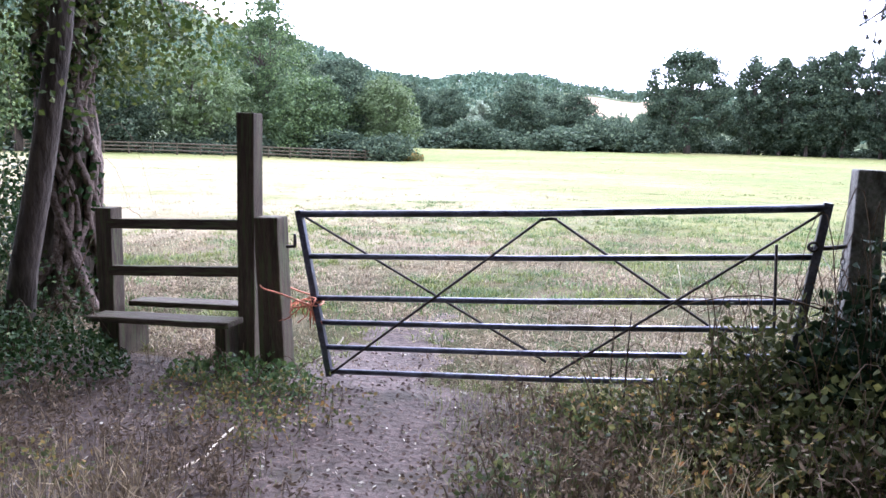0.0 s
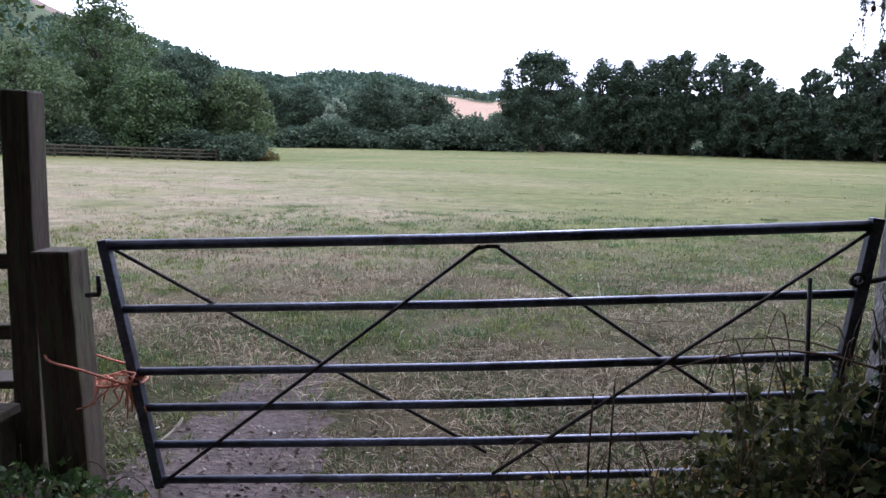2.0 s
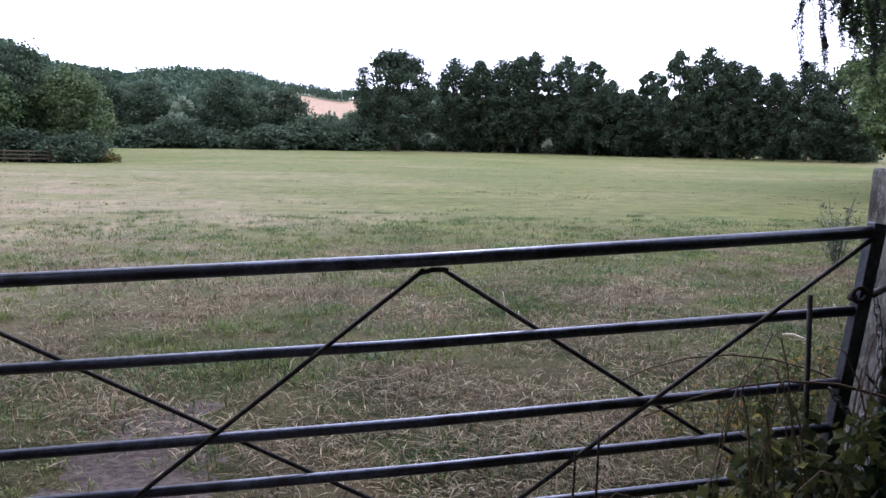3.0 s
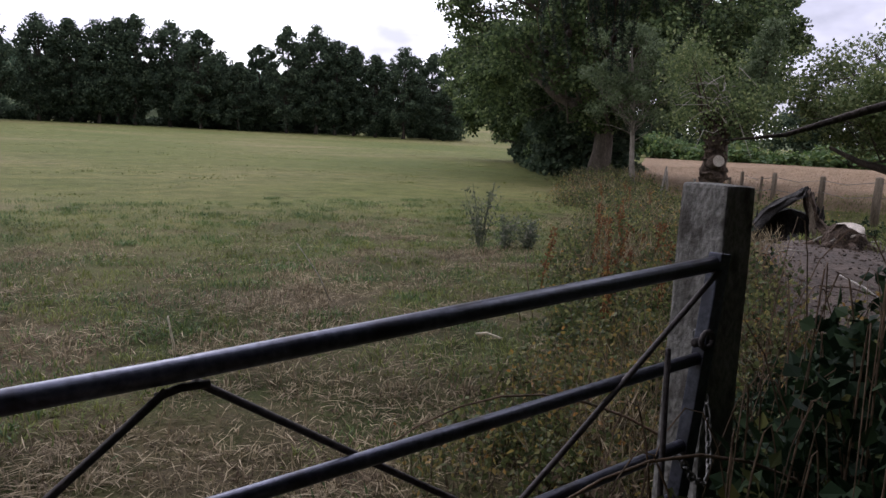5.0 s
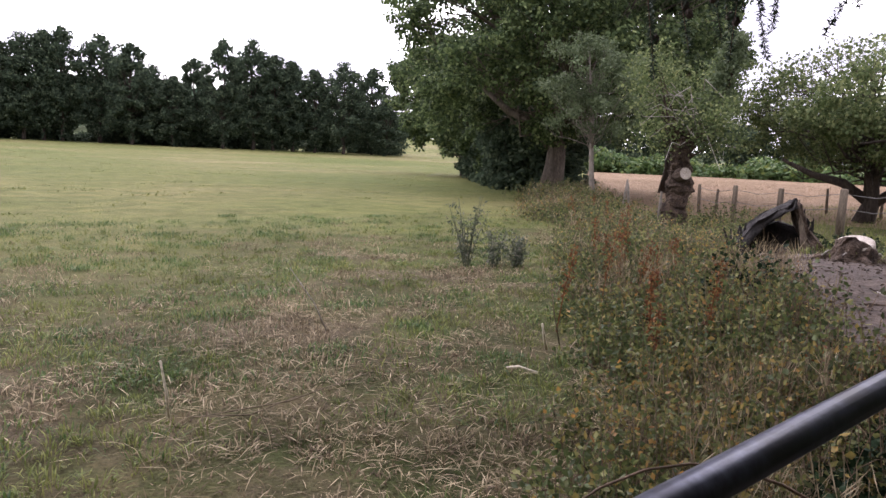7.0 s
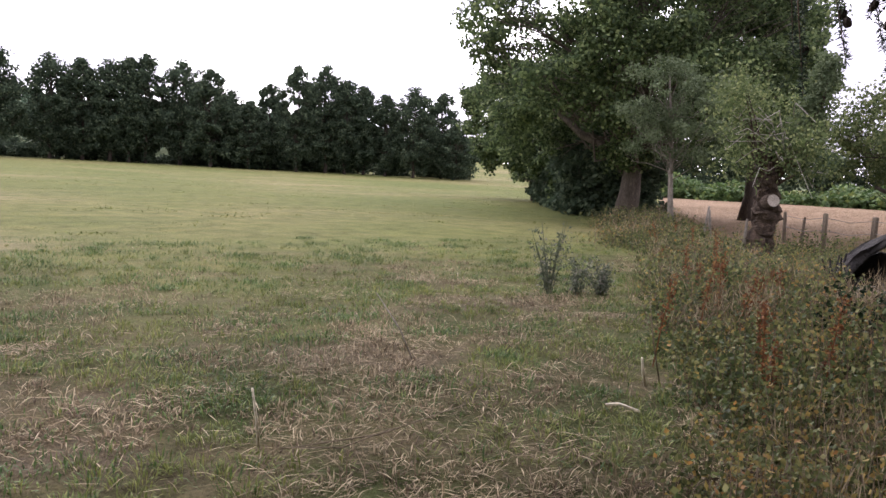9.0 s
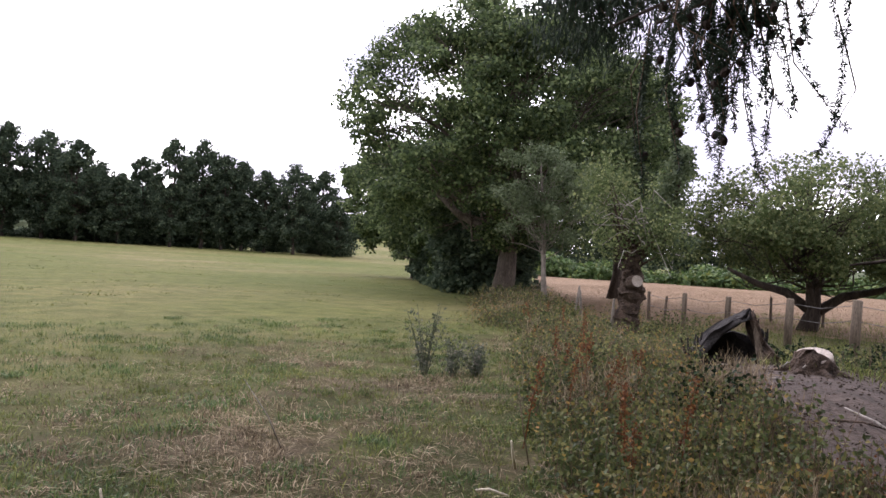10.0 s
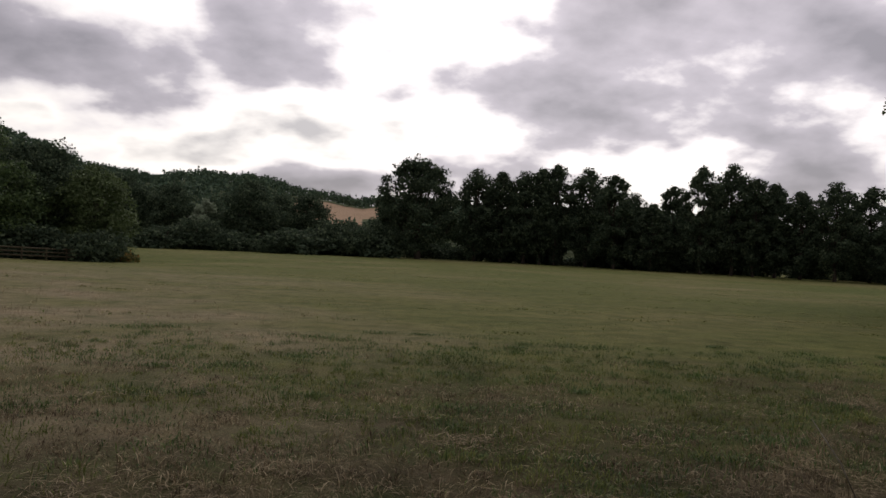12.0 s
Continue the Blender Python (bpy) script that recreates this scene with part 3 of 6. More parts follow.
for az, h, src, base, wide, turn in (
        (7.2, 15.4, ALDER_WIDE, 16.2, 0.95, 140), (9.1, 14.9, ALDER_THIN, 15.0, 1.1, 60), (12.0, 15.6, ALDER_THIN, 15.0, 1.0, 200),
        (15.4, 16.2, ALDER_WIDE, 16.2, 0.9, 80), (17.3, 14.6, ALDER_THIN, 15.0, 1.1, 310), (18.7, 12.6, ALDER_WIDE, 16.2, 1.0, 20), (20.0, 10.6, ALDER_THIN, 15.0, 1.3, 220),
        (21.4, 13.6, ALDER_THIN, 15.0, 1.0, 130), (23.4, 16.0, ALDER_TALL, 17.4, 0.95, 70), (25.4, 16.8, ALDER_WIDE, 16.2, 0.85, 250), (26.9, 14.6, ALDER_THIN, 15.0, 1.0, 150),
        (29.8, 12.8, ALDER_THIN, 15.0, 1.2, 10), (31.9, 14.0, ALDER_WIDE, 16.2, 1.0, 190), (34.0, 13.6, ALDER_TALL, 17.4, 1.2, 300),
        (35.0, 9.0, ALDER_THIN, 15.0, 1.3, 45)):
    far_copy(src, az + (0.9 if az < 33 else -1.2), 139 + 2 * math.sin(az), h * 0.86, base, wide * 1.1, turn + 95)
    far_copy(src, az, 130 - 0.18 * max(0, az - 12) + 3 * math.sin(az * 2.1), h * 1.07, base, wide, turn)

tree("oak_tree", "broad round-headed dark oak at the far edge of the field", *at(2.9, 128), 18.2, 7.4, 1.7, 0.55, 60, 20000, 0.42, ALDER, BARK, 21, FAR, 0.30, low=1.0, full=0.7)
BUSH = tree("hedge_bush", "dense green hedge bush under the far trees", *at(-1.6, 126), 6.4, 4.8, 0.1, 0.2, 30, 2100, 0.50, ALDER, BARK, 22, "bushes along the far hedge", 0.42, low=1.0, category="bush")
BUSH2 = tree("hedge_bush", "dark thicket of undergrowth below the far alders", *at(20, 131), 5.2, 4.8, 0.1, 0.2, 30, 2000, 0.52, ALDER, BARK, 23, "bushes along the far hedge", 0.42, low=1.0, category="bush")
for az, h, w in ((-4.6, 5.4, 1.1), (-3.2, 7.4, 1.0), (35.3, 5.6, 0.8)):
    far_copy(BUSH, az, 131, h, 6.4, w, az * 37)
HR = random.Random(24)
for q in range(32):
    far_copy(BUSH2 if q % 3 else BUSH, -18 + q * 1.7 + HR.uniform(-0.6, 0.6), (128 if q < 11 else 139) + HR.uniform(-4, 4), HR.uniform(2.4, 5.4), 5.2, HR.uniform(1.0, 1.7), q * 77)
for q in range(15):
    far_copy(BUSH2 if q % 2 else BUSH, -19.6 - q * 1.9 + HR.uniform(-0.4, 0.4), 84 + HR.uniform(-2, 2), HR.uniform(2.4, 3.8), 5.2, HR.uniform(1.0, 1.4), q * 83)

for q in range(8):
    far_copy(BUSH2, 33.6 + q * 1.5, 246 + 6 * math.sin(q * 2.0), 9 + 2 * math.sin(q * 3.1), 5.2, 1.0, q * 67)

# the trees at the far left corner
ROUND = tree("ash_tree", "rounded dark green tree beyond the corner of the field", *at(-9.3, 146), 14.4, 6.6, 0.4, 0.35, 50, 11000, 0.46, ALDER, BARK, 31, FAR, 0.38, low=1.0)
for az, d, h, w, turn in ((-14.6, 150, 12.2, 1.0, 40), (-17.8, 156, 14.0, 1.0, 120), (-12.0, 160, 10.5, 1.0, 20), (-5.4, 148, 11.6, 1.0, 200), (-7.3, 158, 12.2, 0.9, 300), (-21, 160, 14, 1.1, 10), (-2.2, 160, 7.6, 1.1, 60), (0.9, 146, 11.0, 0.9, 200)):
    far_copy(ROUND, az, d, h, 13.4, w, turn)
tree("willow_tree", "silvery pale willow showing between darker trees", *at(-12.5, 141), 9.8, 2.6, 1.5, 0.25, 14, 2600, 0.5, SILVER, BARK, 33, FAR, 0.4)

NEARLEFT = "trees behind the post and rail fence"
tree("willow_tree", "rounded yellow-green willow at the end of the rail fence", *at(-19.9, 88), 11.0, 5.0, 0.1, 0.4, 52, 16000, 0.30, WILLOW, BARK, 41, NEARLEFT, 0.4, low=1.0)
tree("lime_tree", "dark full-crowned tree behind the rail fence", *at(-23.2, 90), 14.0, 5.6, 0.1, 0.4, 56, 15000, 0.32, ALDER, BARK, 42, NEARLEFT, 0.4, low=1.0)
tree("oak_tree", "tall oak with an open leafy top behind the rail fence", *at(-28.8, 94), 20.6, 7.2, 0.2, 0.5, 78, 24000, 0.32, LIME, BARK, 43, NEARLEFT, 0.30, top=0.8, low=1.0, open_top=0.4)
tree("ash_tree", "spreading green ash behind the rail fence", *at(-34.0, 86), 12.4, 7.0, 0.1, 0.4, 56, 15000, 0.32, WILLOW, BARK, 44, NEARLEFT, 0.4, low=1.0)
tree("ash_tree", "broad green tree behind the rail fence", *at(-39.5, 84), 12.6, 7.0, 0.1, 0.4, 54, 13000, 0.34, ALDER, BARK, 45, NEARLEFT, 0.4, low=1.0)
tree("ash_tree", "tall leafy tree beyond the rail fence", *at(-45.5, 80), 13.0, 7.0, 0.1, 0.4, 44, 9000, 0.42, OAK, BARK, 46, NEARLEFT, 0.4, low=1.0)
tree("ash_tree", "green understorey tree among the taller ones", *at(-26.0, 86), 11.4, 6.0, 0.1, 0.3, 50, 13000, 0.32, LIME, BARK, 47, NEARLEFT, 0.42, low=1.0)


def hill_woods():
    """Woodland that clothes the hills, too many trees to count."""
    rng = np.random.default_rng(5)
    n = 2400
    az, r = np.radians(rng.uniform(-48, 30, n)), 330 + 520 * rng.uniform(0, 1, n) ** 0.8
    deg = np.degrees(az)
    keep = ~((deg > -6.6) & (deg < 0.6) & (r > 400) & (r < 625)) & ~((deg < -29) & (r > 600))
    az, r = az[keep], r[keep]
    n = len(az)
    x, y = r * np.sin(az), r * np.cos(az)
    base = np.stack([x, y, ground_z(x, y) + 2.5], 1)
    size = rng.uniform(3.5, 6.5, n)
    m = 34
    D = unit(rng.normal(size=(n, m, 3)))
    D[..., 2] = np.abs(D[..., 2])
    P = base[:, None] + D * size[:, None, None] * np.array([1, 1, 1.15]) * rng.uniform(0.75, 1.05, (n, m, 1))
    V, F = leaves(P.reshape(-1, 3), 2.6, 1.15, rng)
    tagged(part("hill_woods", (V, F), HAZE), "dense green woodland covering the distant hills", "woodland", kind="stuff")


hill_woods()

# the oak hedgerow on the right of the field
tree("oak_tree", "large spreading oak with a thick leaning trunk at the field edge", 25.4, 21.9, 12.9, 7.4, 2.0, 0.45, 135, 105000, 0.165, OAK, OAKBARK, 51, "", 0.225, lean=(-0.2, -0.1), low=1.0, flat=0.6, full=0.75, forks=((1.9, 4.6, 3.4, 130, 0.26), (2.3, 6.0, 2.6, -60, 0.22)))
tree("oak_tree", "second dark oak standing behind the large oak", 33.9, 22.1, 12.2, 3.7, 2.5, 0.28, 70, 32000, 0.22, OAK, BARK, 52, "", 0.32, low=1.0)
HEDGE = tree("hedge_bush", "dark overgrown hawthorn in the hedgerow beyond the oak", 29.6, 26.4, 4.8, 2.4, 0.05, 0.18, 26, 3000, 0.29, ALDER, BARK, 53, "hedgerow beyond the oak", 0.42, low=1.0, category="bush")
for q in range(10):
    d = 36 + q * 7.5
    x, y = at(45.6 - 0.42 * q, d)
    copy_thing(HEDGE, pose(x + 1.2 + 0.22 * q, y, gz(x, y) - 0.5, 0, 0, q * 71) @ Matrix.Diagonal((1.15 + 0.05 * q, 1.15 + 0.05 * q, 0.95 + 0.05 * math.sin(q * 2), 1)))
for q, (az, d) in enumerate(((41.9, 51), (42.4, 47.5), (42.9, 44), (43.5, 41), (44.2, 38), (45.2, 35.5))):
    x, y = at(az, d)
    copy_thing(HEDGE, pose(x, y, gz(x, y) - 0.4, 0, 0, q * 53) @ Matrix.Diagonal((0.75, 0.75, 0.8 + 0.06 * (q % 3), 1)))
for q, (hx, hy) in enumerate(((27.0, 24.2), (29.4, 26.0), (28.6, 27.4), (27.4, 25.6))):
    copy_thing(HEDGE, pose(hx, hy, gz(hx, hy) - 0.6, 0, 0, q * 99) @ Matrix.Diagonal((0.95, 0.95, 0.72 + 0.08 * (q % 5), 1)))
tree("hawthorn_tree", "small grey-green tree with a pale slim trunk", 19.9, 15.0, 5.6, 2.2, 1.9, 0.10, 28, 9500, 0.085, GREYGREEN, PALEBARK, 54, "", 0.27, lean=(-0.35, 0.2), top=0.75, low=0.9)
tree("hedgerow_tree", "green oak overhanging the field beyond the large oak", *at(41.0, 52), 9.4, 4.4, 1.3, 0.28, 60, 34000, 0.24, OAK, BARK, 57, "hedgerow trees beyond the oak", 0.27, lean=(-1.6, 1.2), low=1.0, full=0.6)
tree("hedgerow_tree", "leafy young oak grown into the hedgerow", *at(43.6, 42), 8.0, 3.6, 0.5, 0.22, 48, 24000, 0.21, OAK, BARK, 58, "hedgerow trees beyond the oak", 0.29, lean=(-0.8, 0.8), low=1.0)
HAYHEDGE = tree("hedge_bush", "low green hedge shrub at the back of the hay field", *at(50.5, 84), 2.6, 3.6, 0.05, 0.15, 22, 2400, 0.4, NETTLE, BARK, 61, "hedge behind the hay field", 0.42, low=1.0, category="bush")
for q in range(9):
    far_copy(HAYHEDGE, 52.8 + q * 2.6, 84 - q * 0.8, 2.4 + 0.5 * math.sin(q * 1.9), 2.6, 1.25, q * 63)
for az, d, h, r, sd in ((51, 100, 9.0, 5.0, 62), (55.5, 104, 7.4, 5.0, 63), (60, 108, 7.4, 5.2, 64), (64.5, 108, 7.0, 5.2, 65), (69, 106, 6.6, 4.8, 66), (74, 104, 6.4, 5.0, 67)):
    tree("hedgerow_tree", "dark green tree beyond the hay field", *at(az, d), h, r, 0.2, 0.25, 26, 5200, 0.45, ALDER, BARK, sd, "trees beyond the hay field", 0.4, low=1.0)
tree("apple_tree", "old spreading apple tree with low forked trunk", 26.2, 9.6, 5.9, 4.4, 1.45, 0.27, 84, 27000, 0.12, APPLE, BARK, 71, "orchard trees", 0.22, low=1.0, flat=0.72, full=0.35, open_top=0.75, forks=((0.75, 1.9, 2.6, 110, 0.17), (0.7, 1.9, 2.8, -60, 0.17), (0.8, 2.8, 1.4, 0, 0.15)))
tree("apple_tree", "grey-leaved apple tree at the edge of the orchard", 26.5, 5.2, 4.8, 3.0, 1.0, 0.2, 34, 15000, 0.115, APPLE, BARK, 72, "orchard trees", 0.28, low=0.95)


def gnarled_tree():
    rng = np.random.default_rng(81)
    x, y = 17.25, 10.35
    root = thing("fruit_tree", x, y, gz(x, y), "old gnarled fruit tree with a knobbly pollarded trunk and dead twigs", "tree")
    t = np.linspace(0, 1, 30)
    pts = np.stack([0.10 * np.sin(t * 5) + 0.35 * t ** 2, 0.05 * np.cos(t * 6), t * 2.1], 1)
    V, F = tube(pts, 0.30 - 0.10 * t + 0.035 * np.sin(t * 17) + 0.05 * np.exp(-((t - 0.55) / 0.12) ** 2), 18)
    V = V + rng.normal(size=V.shape) * 0.035
    part("trunk", (V, F), GNARLED, root, "knobbly brown pollarded trunk")
    stub = tube([(0.02, -0.12, 1.20), (-0.16, -0.36, 1.25), (-0.18, -0.40, 1.26)], [0.19, 0.16, 0.15], 12)
    part("branch_stub", stub, GNARLED, root)
    disc = tube([(-0.18, -0.401, 1.26), (-0.19, -0.416, 1.264)], [0.14, 0.14], 12)
    part("cut_face", disc, SAWN, root, "pale round sawn branch end")
    wood, P = [], []
    for q in range(22):
        a = rng.uniform(0, 6.28)
        e = np.array([math.cos(a) * rng.uniform(0.3, 1.5) + 0.2, math.sin(a) * rng.uniform(0.3, 1.3), rng.uniform(2.0, 3.8)])
        s = np.array([0.3, 0, rng.uniform(1.5, 2.05)])
        wood.append(tube([s, s + (e - s) * 0.4 + rng.normal(size=3) * 0.12, e], [0.05, 0.03, 0.008], 5))
        for w in range(330):
            P.append(e + np.clip(rng.normal(size=3), -1.9, 1.9) * 0.30)
    for w in wood:
        part("bough", w, GNARLED, root, smooth=True)
    tagged(part("crown", leaves(np.array(P), 0.085, 0.034, rng), APPLE, root), kind="stuff")
    # an ivy-clad upright limb
    part("ivy_limb", tube([(0.3, 0, 1.7), (0.55, -0.45, 2.4), (0.75, -0.75, 3.3), (0.85, -0.85, 4.3)], [0.12, 0.10, 0.07, 0.03], 8), GNARLED, root, smooth=True)
    f = rng.uniform(0, 1, 4200)
    I = np.stack([0.5 + 0.35 * f, -0.4 - 0.45 * f, 2.1 + 2.4 * f], 1) + np.clip(rng.normal(size=(4200, 3)), -1.9, 1.9) * (0.24, 0.24, 0.14) * (1.15 - 0.6 * f)[:, None]
    tagged(part("ivy", leaves(I, 0.085, 0.036, rng, 0.5), GREYGREEN, root), kind="stuff")
    dead = []
    for q in range(26):
        a = rng.uniform(2.4, 4.4) if q < 18 else rng.uniform(-0.9, 0.9)
        s = np.array([0.3 + 0.3 * math.cos(a), 0.3 * math.sin(a) - 0.2, rng.uniform(2.0, 3.2)])
        e = s + np.array([math.cos(a) * rng.uniform(0.7, 1.6), math.sin(a) * 0.8, rng.uniform(-0.5, 0.35)])
        m_ = (s + e) / 2 + np.array([0, 0, 0.22]) + rng.normal(size=3) * 0.17
        dead.append(tube([s, m_, e, e + rng.normal(size=3) * 0.26], [0.014, 0.011, 0.008, 0.004], 4))
    for w in dead:
        part("dead_twig", w, DEADTWIG, root, "bare silvery dead twig")


gnarled_tree()

# ---- gate, posts and stile ----


def upright(name, label, x, y, size, mat, seed, tilt=(0, 0), sink=0.12, category="post", group="", parent=None, rough=0.006, taper=0.03):
    ob = bm_part(name, timber(size, seed, 0.014, rough, 7, taper), mat, parent, "", pose(x, y, gz(x, y) - sink, tilt[0], tilt[1], 0))
    return tagged(ob, label, category, group)


def field_gate():
    root = thing("field_gate", 0.0, 0.0, 0.0, "sagging galvanised steel field gate with crossed braces, closed", "gate")
    left = [(-0.01, 1.19), (0.055, 0.90), (0.105, 0.61), (0.135, 0.44), (0.17, 0.265), (0.20, 0.095)]
    right = [(3.30, 1.37), (3.27, 1.083), (3.235, 0.813), (3.21, 0.643), (3.185, 0.473), (3.16, 0.303)]
    for q, (l, r) in enumerate(zip(left, right)):
        mid = ((l[0] + r[0]) / 2, 0.0, (l[1] + r[1]) / 2 - 0.012)
        rad = 0.0235 if q == 0 else 0.019
        part("top_rail" if q == 0 else "rail", tube([(l[0], 0, l[1]), mid, (r[0], 0, r[1])], rad, 14), GALV, root, smooth=True)

    def bar(name, a, b, w, d, label=""):
        v = Vector((b[0] - a[0], 0, b[1] - a[1]))
        bm = timber((w, d, v.length), 3, 0.004, 0.0, 1)
        ang = math.degrees(math.atan2(v.x, v.z))
        return bm_part(name, bm, GALV, root, label, pose(a[0], 0, a[1], 0, ang, 0))

    bar("closing_stile", (0.215, 0.06), (-0.018, 1.215), 0.045, 0.045)
    bar("hinge_stile", (3.15, 0.27), (3.302, 1.40), 0.05, 0.045)
    brace = 0.0085
    for a, b, y in (((0.02, 1.17), (1.72, 0.30), 0.018), ((1.67, 1.24), (0.215, 0.075), -0.018), ((1.73, 1.24), (3.16, 0.33), 0.018), ((3.28, 1.35), (1.75, 0.215), -0.018)):
        part("brace", tube([(a[0], y, a[1]), ((a[0] + b[0]) / 2, y, (a[1] + b[1]) / 2), (b[0], y, b[1])], brace, 8), RUST, root, "thin dark diagonal brace", smooth=True)
    part("bracket", tube([(1.655, 0, 1.224), (1.70, 0, 1.236), (1.755, 0, 1.236)], 0.009, 8), RUST, root, smooth=True)
    part("hinge", tube([(3.22, 0.0, 1.13), (3.33, 0.03, 1.135), (3.44, 0.12, 1.14)], 0.014, 8), RUST, root, smooth=True)
    eye = [(3.235 + 0.026 * math.cos(q * 0.6283), -0.03, 1.145 + 0.026 * math.sin(q * 0.6283)) for q in range(11)]
    part("hinge_eye", tube(eye, 0.009, 6), RUST, root, smooth=True)
    part("hinge", tube([(3.17, 0.0, 0.50), (3.30, 0.04, 0.50), (3.44, 0.14, 0.50)], 0.014, 8), RUST, root, smooth=True)


field_gate()
upright("gate_post", "stout weathered grey hanging post beside the gate", 3.535, 0.205, (0.175, 0.185, 1.71), POSTWOOD, 2, (0, 0.6), 0.12, rough=0.012)
upright("gate_post", "short brown timber shutting post leaning beside the gate", -0.215, 0.07, (0.19, 0.17, 1.28), STILEWOOD, 5, (0, -2.5), 0.12, rough=0.008)
part("gate_latch", tube([(-0.12, 0.02, 0.955), (-0.055, 0.01, 0.962), (-0.05, 0.005, 0.985), (-0.05, 0.0, 1.05)], [0.012, 0.012, 0.012, 0.01], 7), RUST, None, "", True)
tagged(bpy.data.objects["gate_latch"], "dark iron latch hook fixed to the shutting post", "latch")


def wooden_stile():
    root = thing("wooden_stile", -1.2, 0.25, 0.0, "brown timber step stile with two rails and a tall hand post", "stile")

    def add(name, size, x, y, z, seed, rot=(0, 0, 0), label=""):
        return bm_part(name, timber(size, seed, 0.01, 0.005, 6), STILEWOOD, root, label, pose(x + 1.2, y - 0.25, z, *rot))
    add("hand_post", (0.14, 0.14, 2.0), -0.525, 0.22, -0.12, 7, (0, 0.5, 0), "tall square hand post")
    add("post", (0.14, 0.14, 1.26), -1.81, 0.32, -0.12, 8)
    for zl, zr, s in ((1.015, 1.06, 9), (0.645, 0.705, 10)):
        bm = timber((0.045, 0.078, 1.2), s, 0.008, 0.005, 6)
        ang = 90 - math.degrees(math.atan2(zr - zl, 1.15))
        bm_part("rail", bm, STILEWOOD, root, "", pose(-1.78 + 1.2, 0.02, zl, 0, ang, 0) @ pose(0, 0, 0, 0, 0, 90))
    for y0, z0, w, s in ((-0.06, 0.355, 0.22, 11), (0.42, 0.375, 0.20, 12)):
        bm = timber((w, 0.045, 1.18), s, 0.01, 0.006, 6)
        bm_part("step", bm, STILEWOOD, root, "worn footboard", pose(-1.66 + 1.2, y0 - 0.25, z0, 0, 88, 0) @ pose(0, 0, 0, 0, 0, 90))
    add("support", (0.09, 0.34, 0.33), -0.66, 0.19, 0.0, 13)
    add("support", (0.09, 0.36, 0.30), -1.58, 0.22, 0.0, 14)


wooden_stile()


def twine():
    rng = np.random.default_rng(9)
    root = thing("baler_twine", -0.05, -0.05, 0.58, "loops of frayed orange baler twine tying gate to post", "twine")
    ang = np.linspace(0, 6.6, 26)
    ring = [(-0.09 + 0.235 * math.cos(a), 0.03 + 0.13 * math.sin(a), 0.625 - 0.06 * math.cos(a) + 0.012 * math.sin(3 * a)) for a in ang]
    part("loop", tube(np.array(ring) - (-0.05, -0.05, 0.58), 0.006, 6), TWINE, root, smooth=True)
    ring = [(0.03 + 0.12 * math.cos(a), 0.02 + 0.05 * math.sin(a), 0.57 + 0.035 * math.sin(a + 1)) for a in ang]
    part("loop", tube(np.array(ring) - (-0.05, -0.05, 0.58), 0.007, 6), TWINE, root, smooth=True)
    for q in range(22):
        s = np.array([rng.uniform(-0.07, 0.13), rng.uniform(-0.05, 0.02), rng.uniform(0.55, 0.62)])
        e = s + np.array([rng.uniform(-0.09, 0.09), rng.uniform(-0.06, 0.04), rng.uniform(-0.19, 0.01)])
        p = np.array([s, (s + e) / 2 + rng.normal(size=3) * 0.025, e]) - (-0.05, -0.05, 0.58)
        part("strand", tube(p, [0.006, 0.005, 0.0035], 5), TWINE, root, smooth=True)


twine()


def chain():
    root = thing("gate_chain", 3.3, 0.05, 0.9, "rusty steel chain hanging round gate and post", "chain")
    path = [(3.15, -0.035, 0.80), (3.21, -0.04, 0.72), (3.28, -0.04, 0.68), (3.35, 0.0, 0.72), (3.41, 0.06, 0.83), (3.435, 0.12, 0.98), (3.435, 0.16, 1.1)]
    P = np.array(path)
    s = np.linspace(0, len(P) - 1, 22)
    Q = np.stack([np.interp(s, np.arange(len(P)), P[:, q]) for q in range(3)], 1)
    for q in range(21):
        a, b = Q[q], Q[q + 1]
        d = unit(b - a)
        side = unit(np.cross(d, (0.3, 1, 0.2) if q % 2 else (1, 0.1, 0.4)))
        L = np.linalg.norm(b - a) * 0.72
        ring = [(a + b) / 2 + d * L * math.cos(t) + side * 0.011 * math.sin(t) for t in np.linspace(0, 6.2832, 11)]
        part("link", tube(np.array(ring) - (3.3, 0.05, 0.9), 0.0035, 5), WIRE, root, smooth=True)


chain()

# ---- lane side: trees, ivy, brambles ----


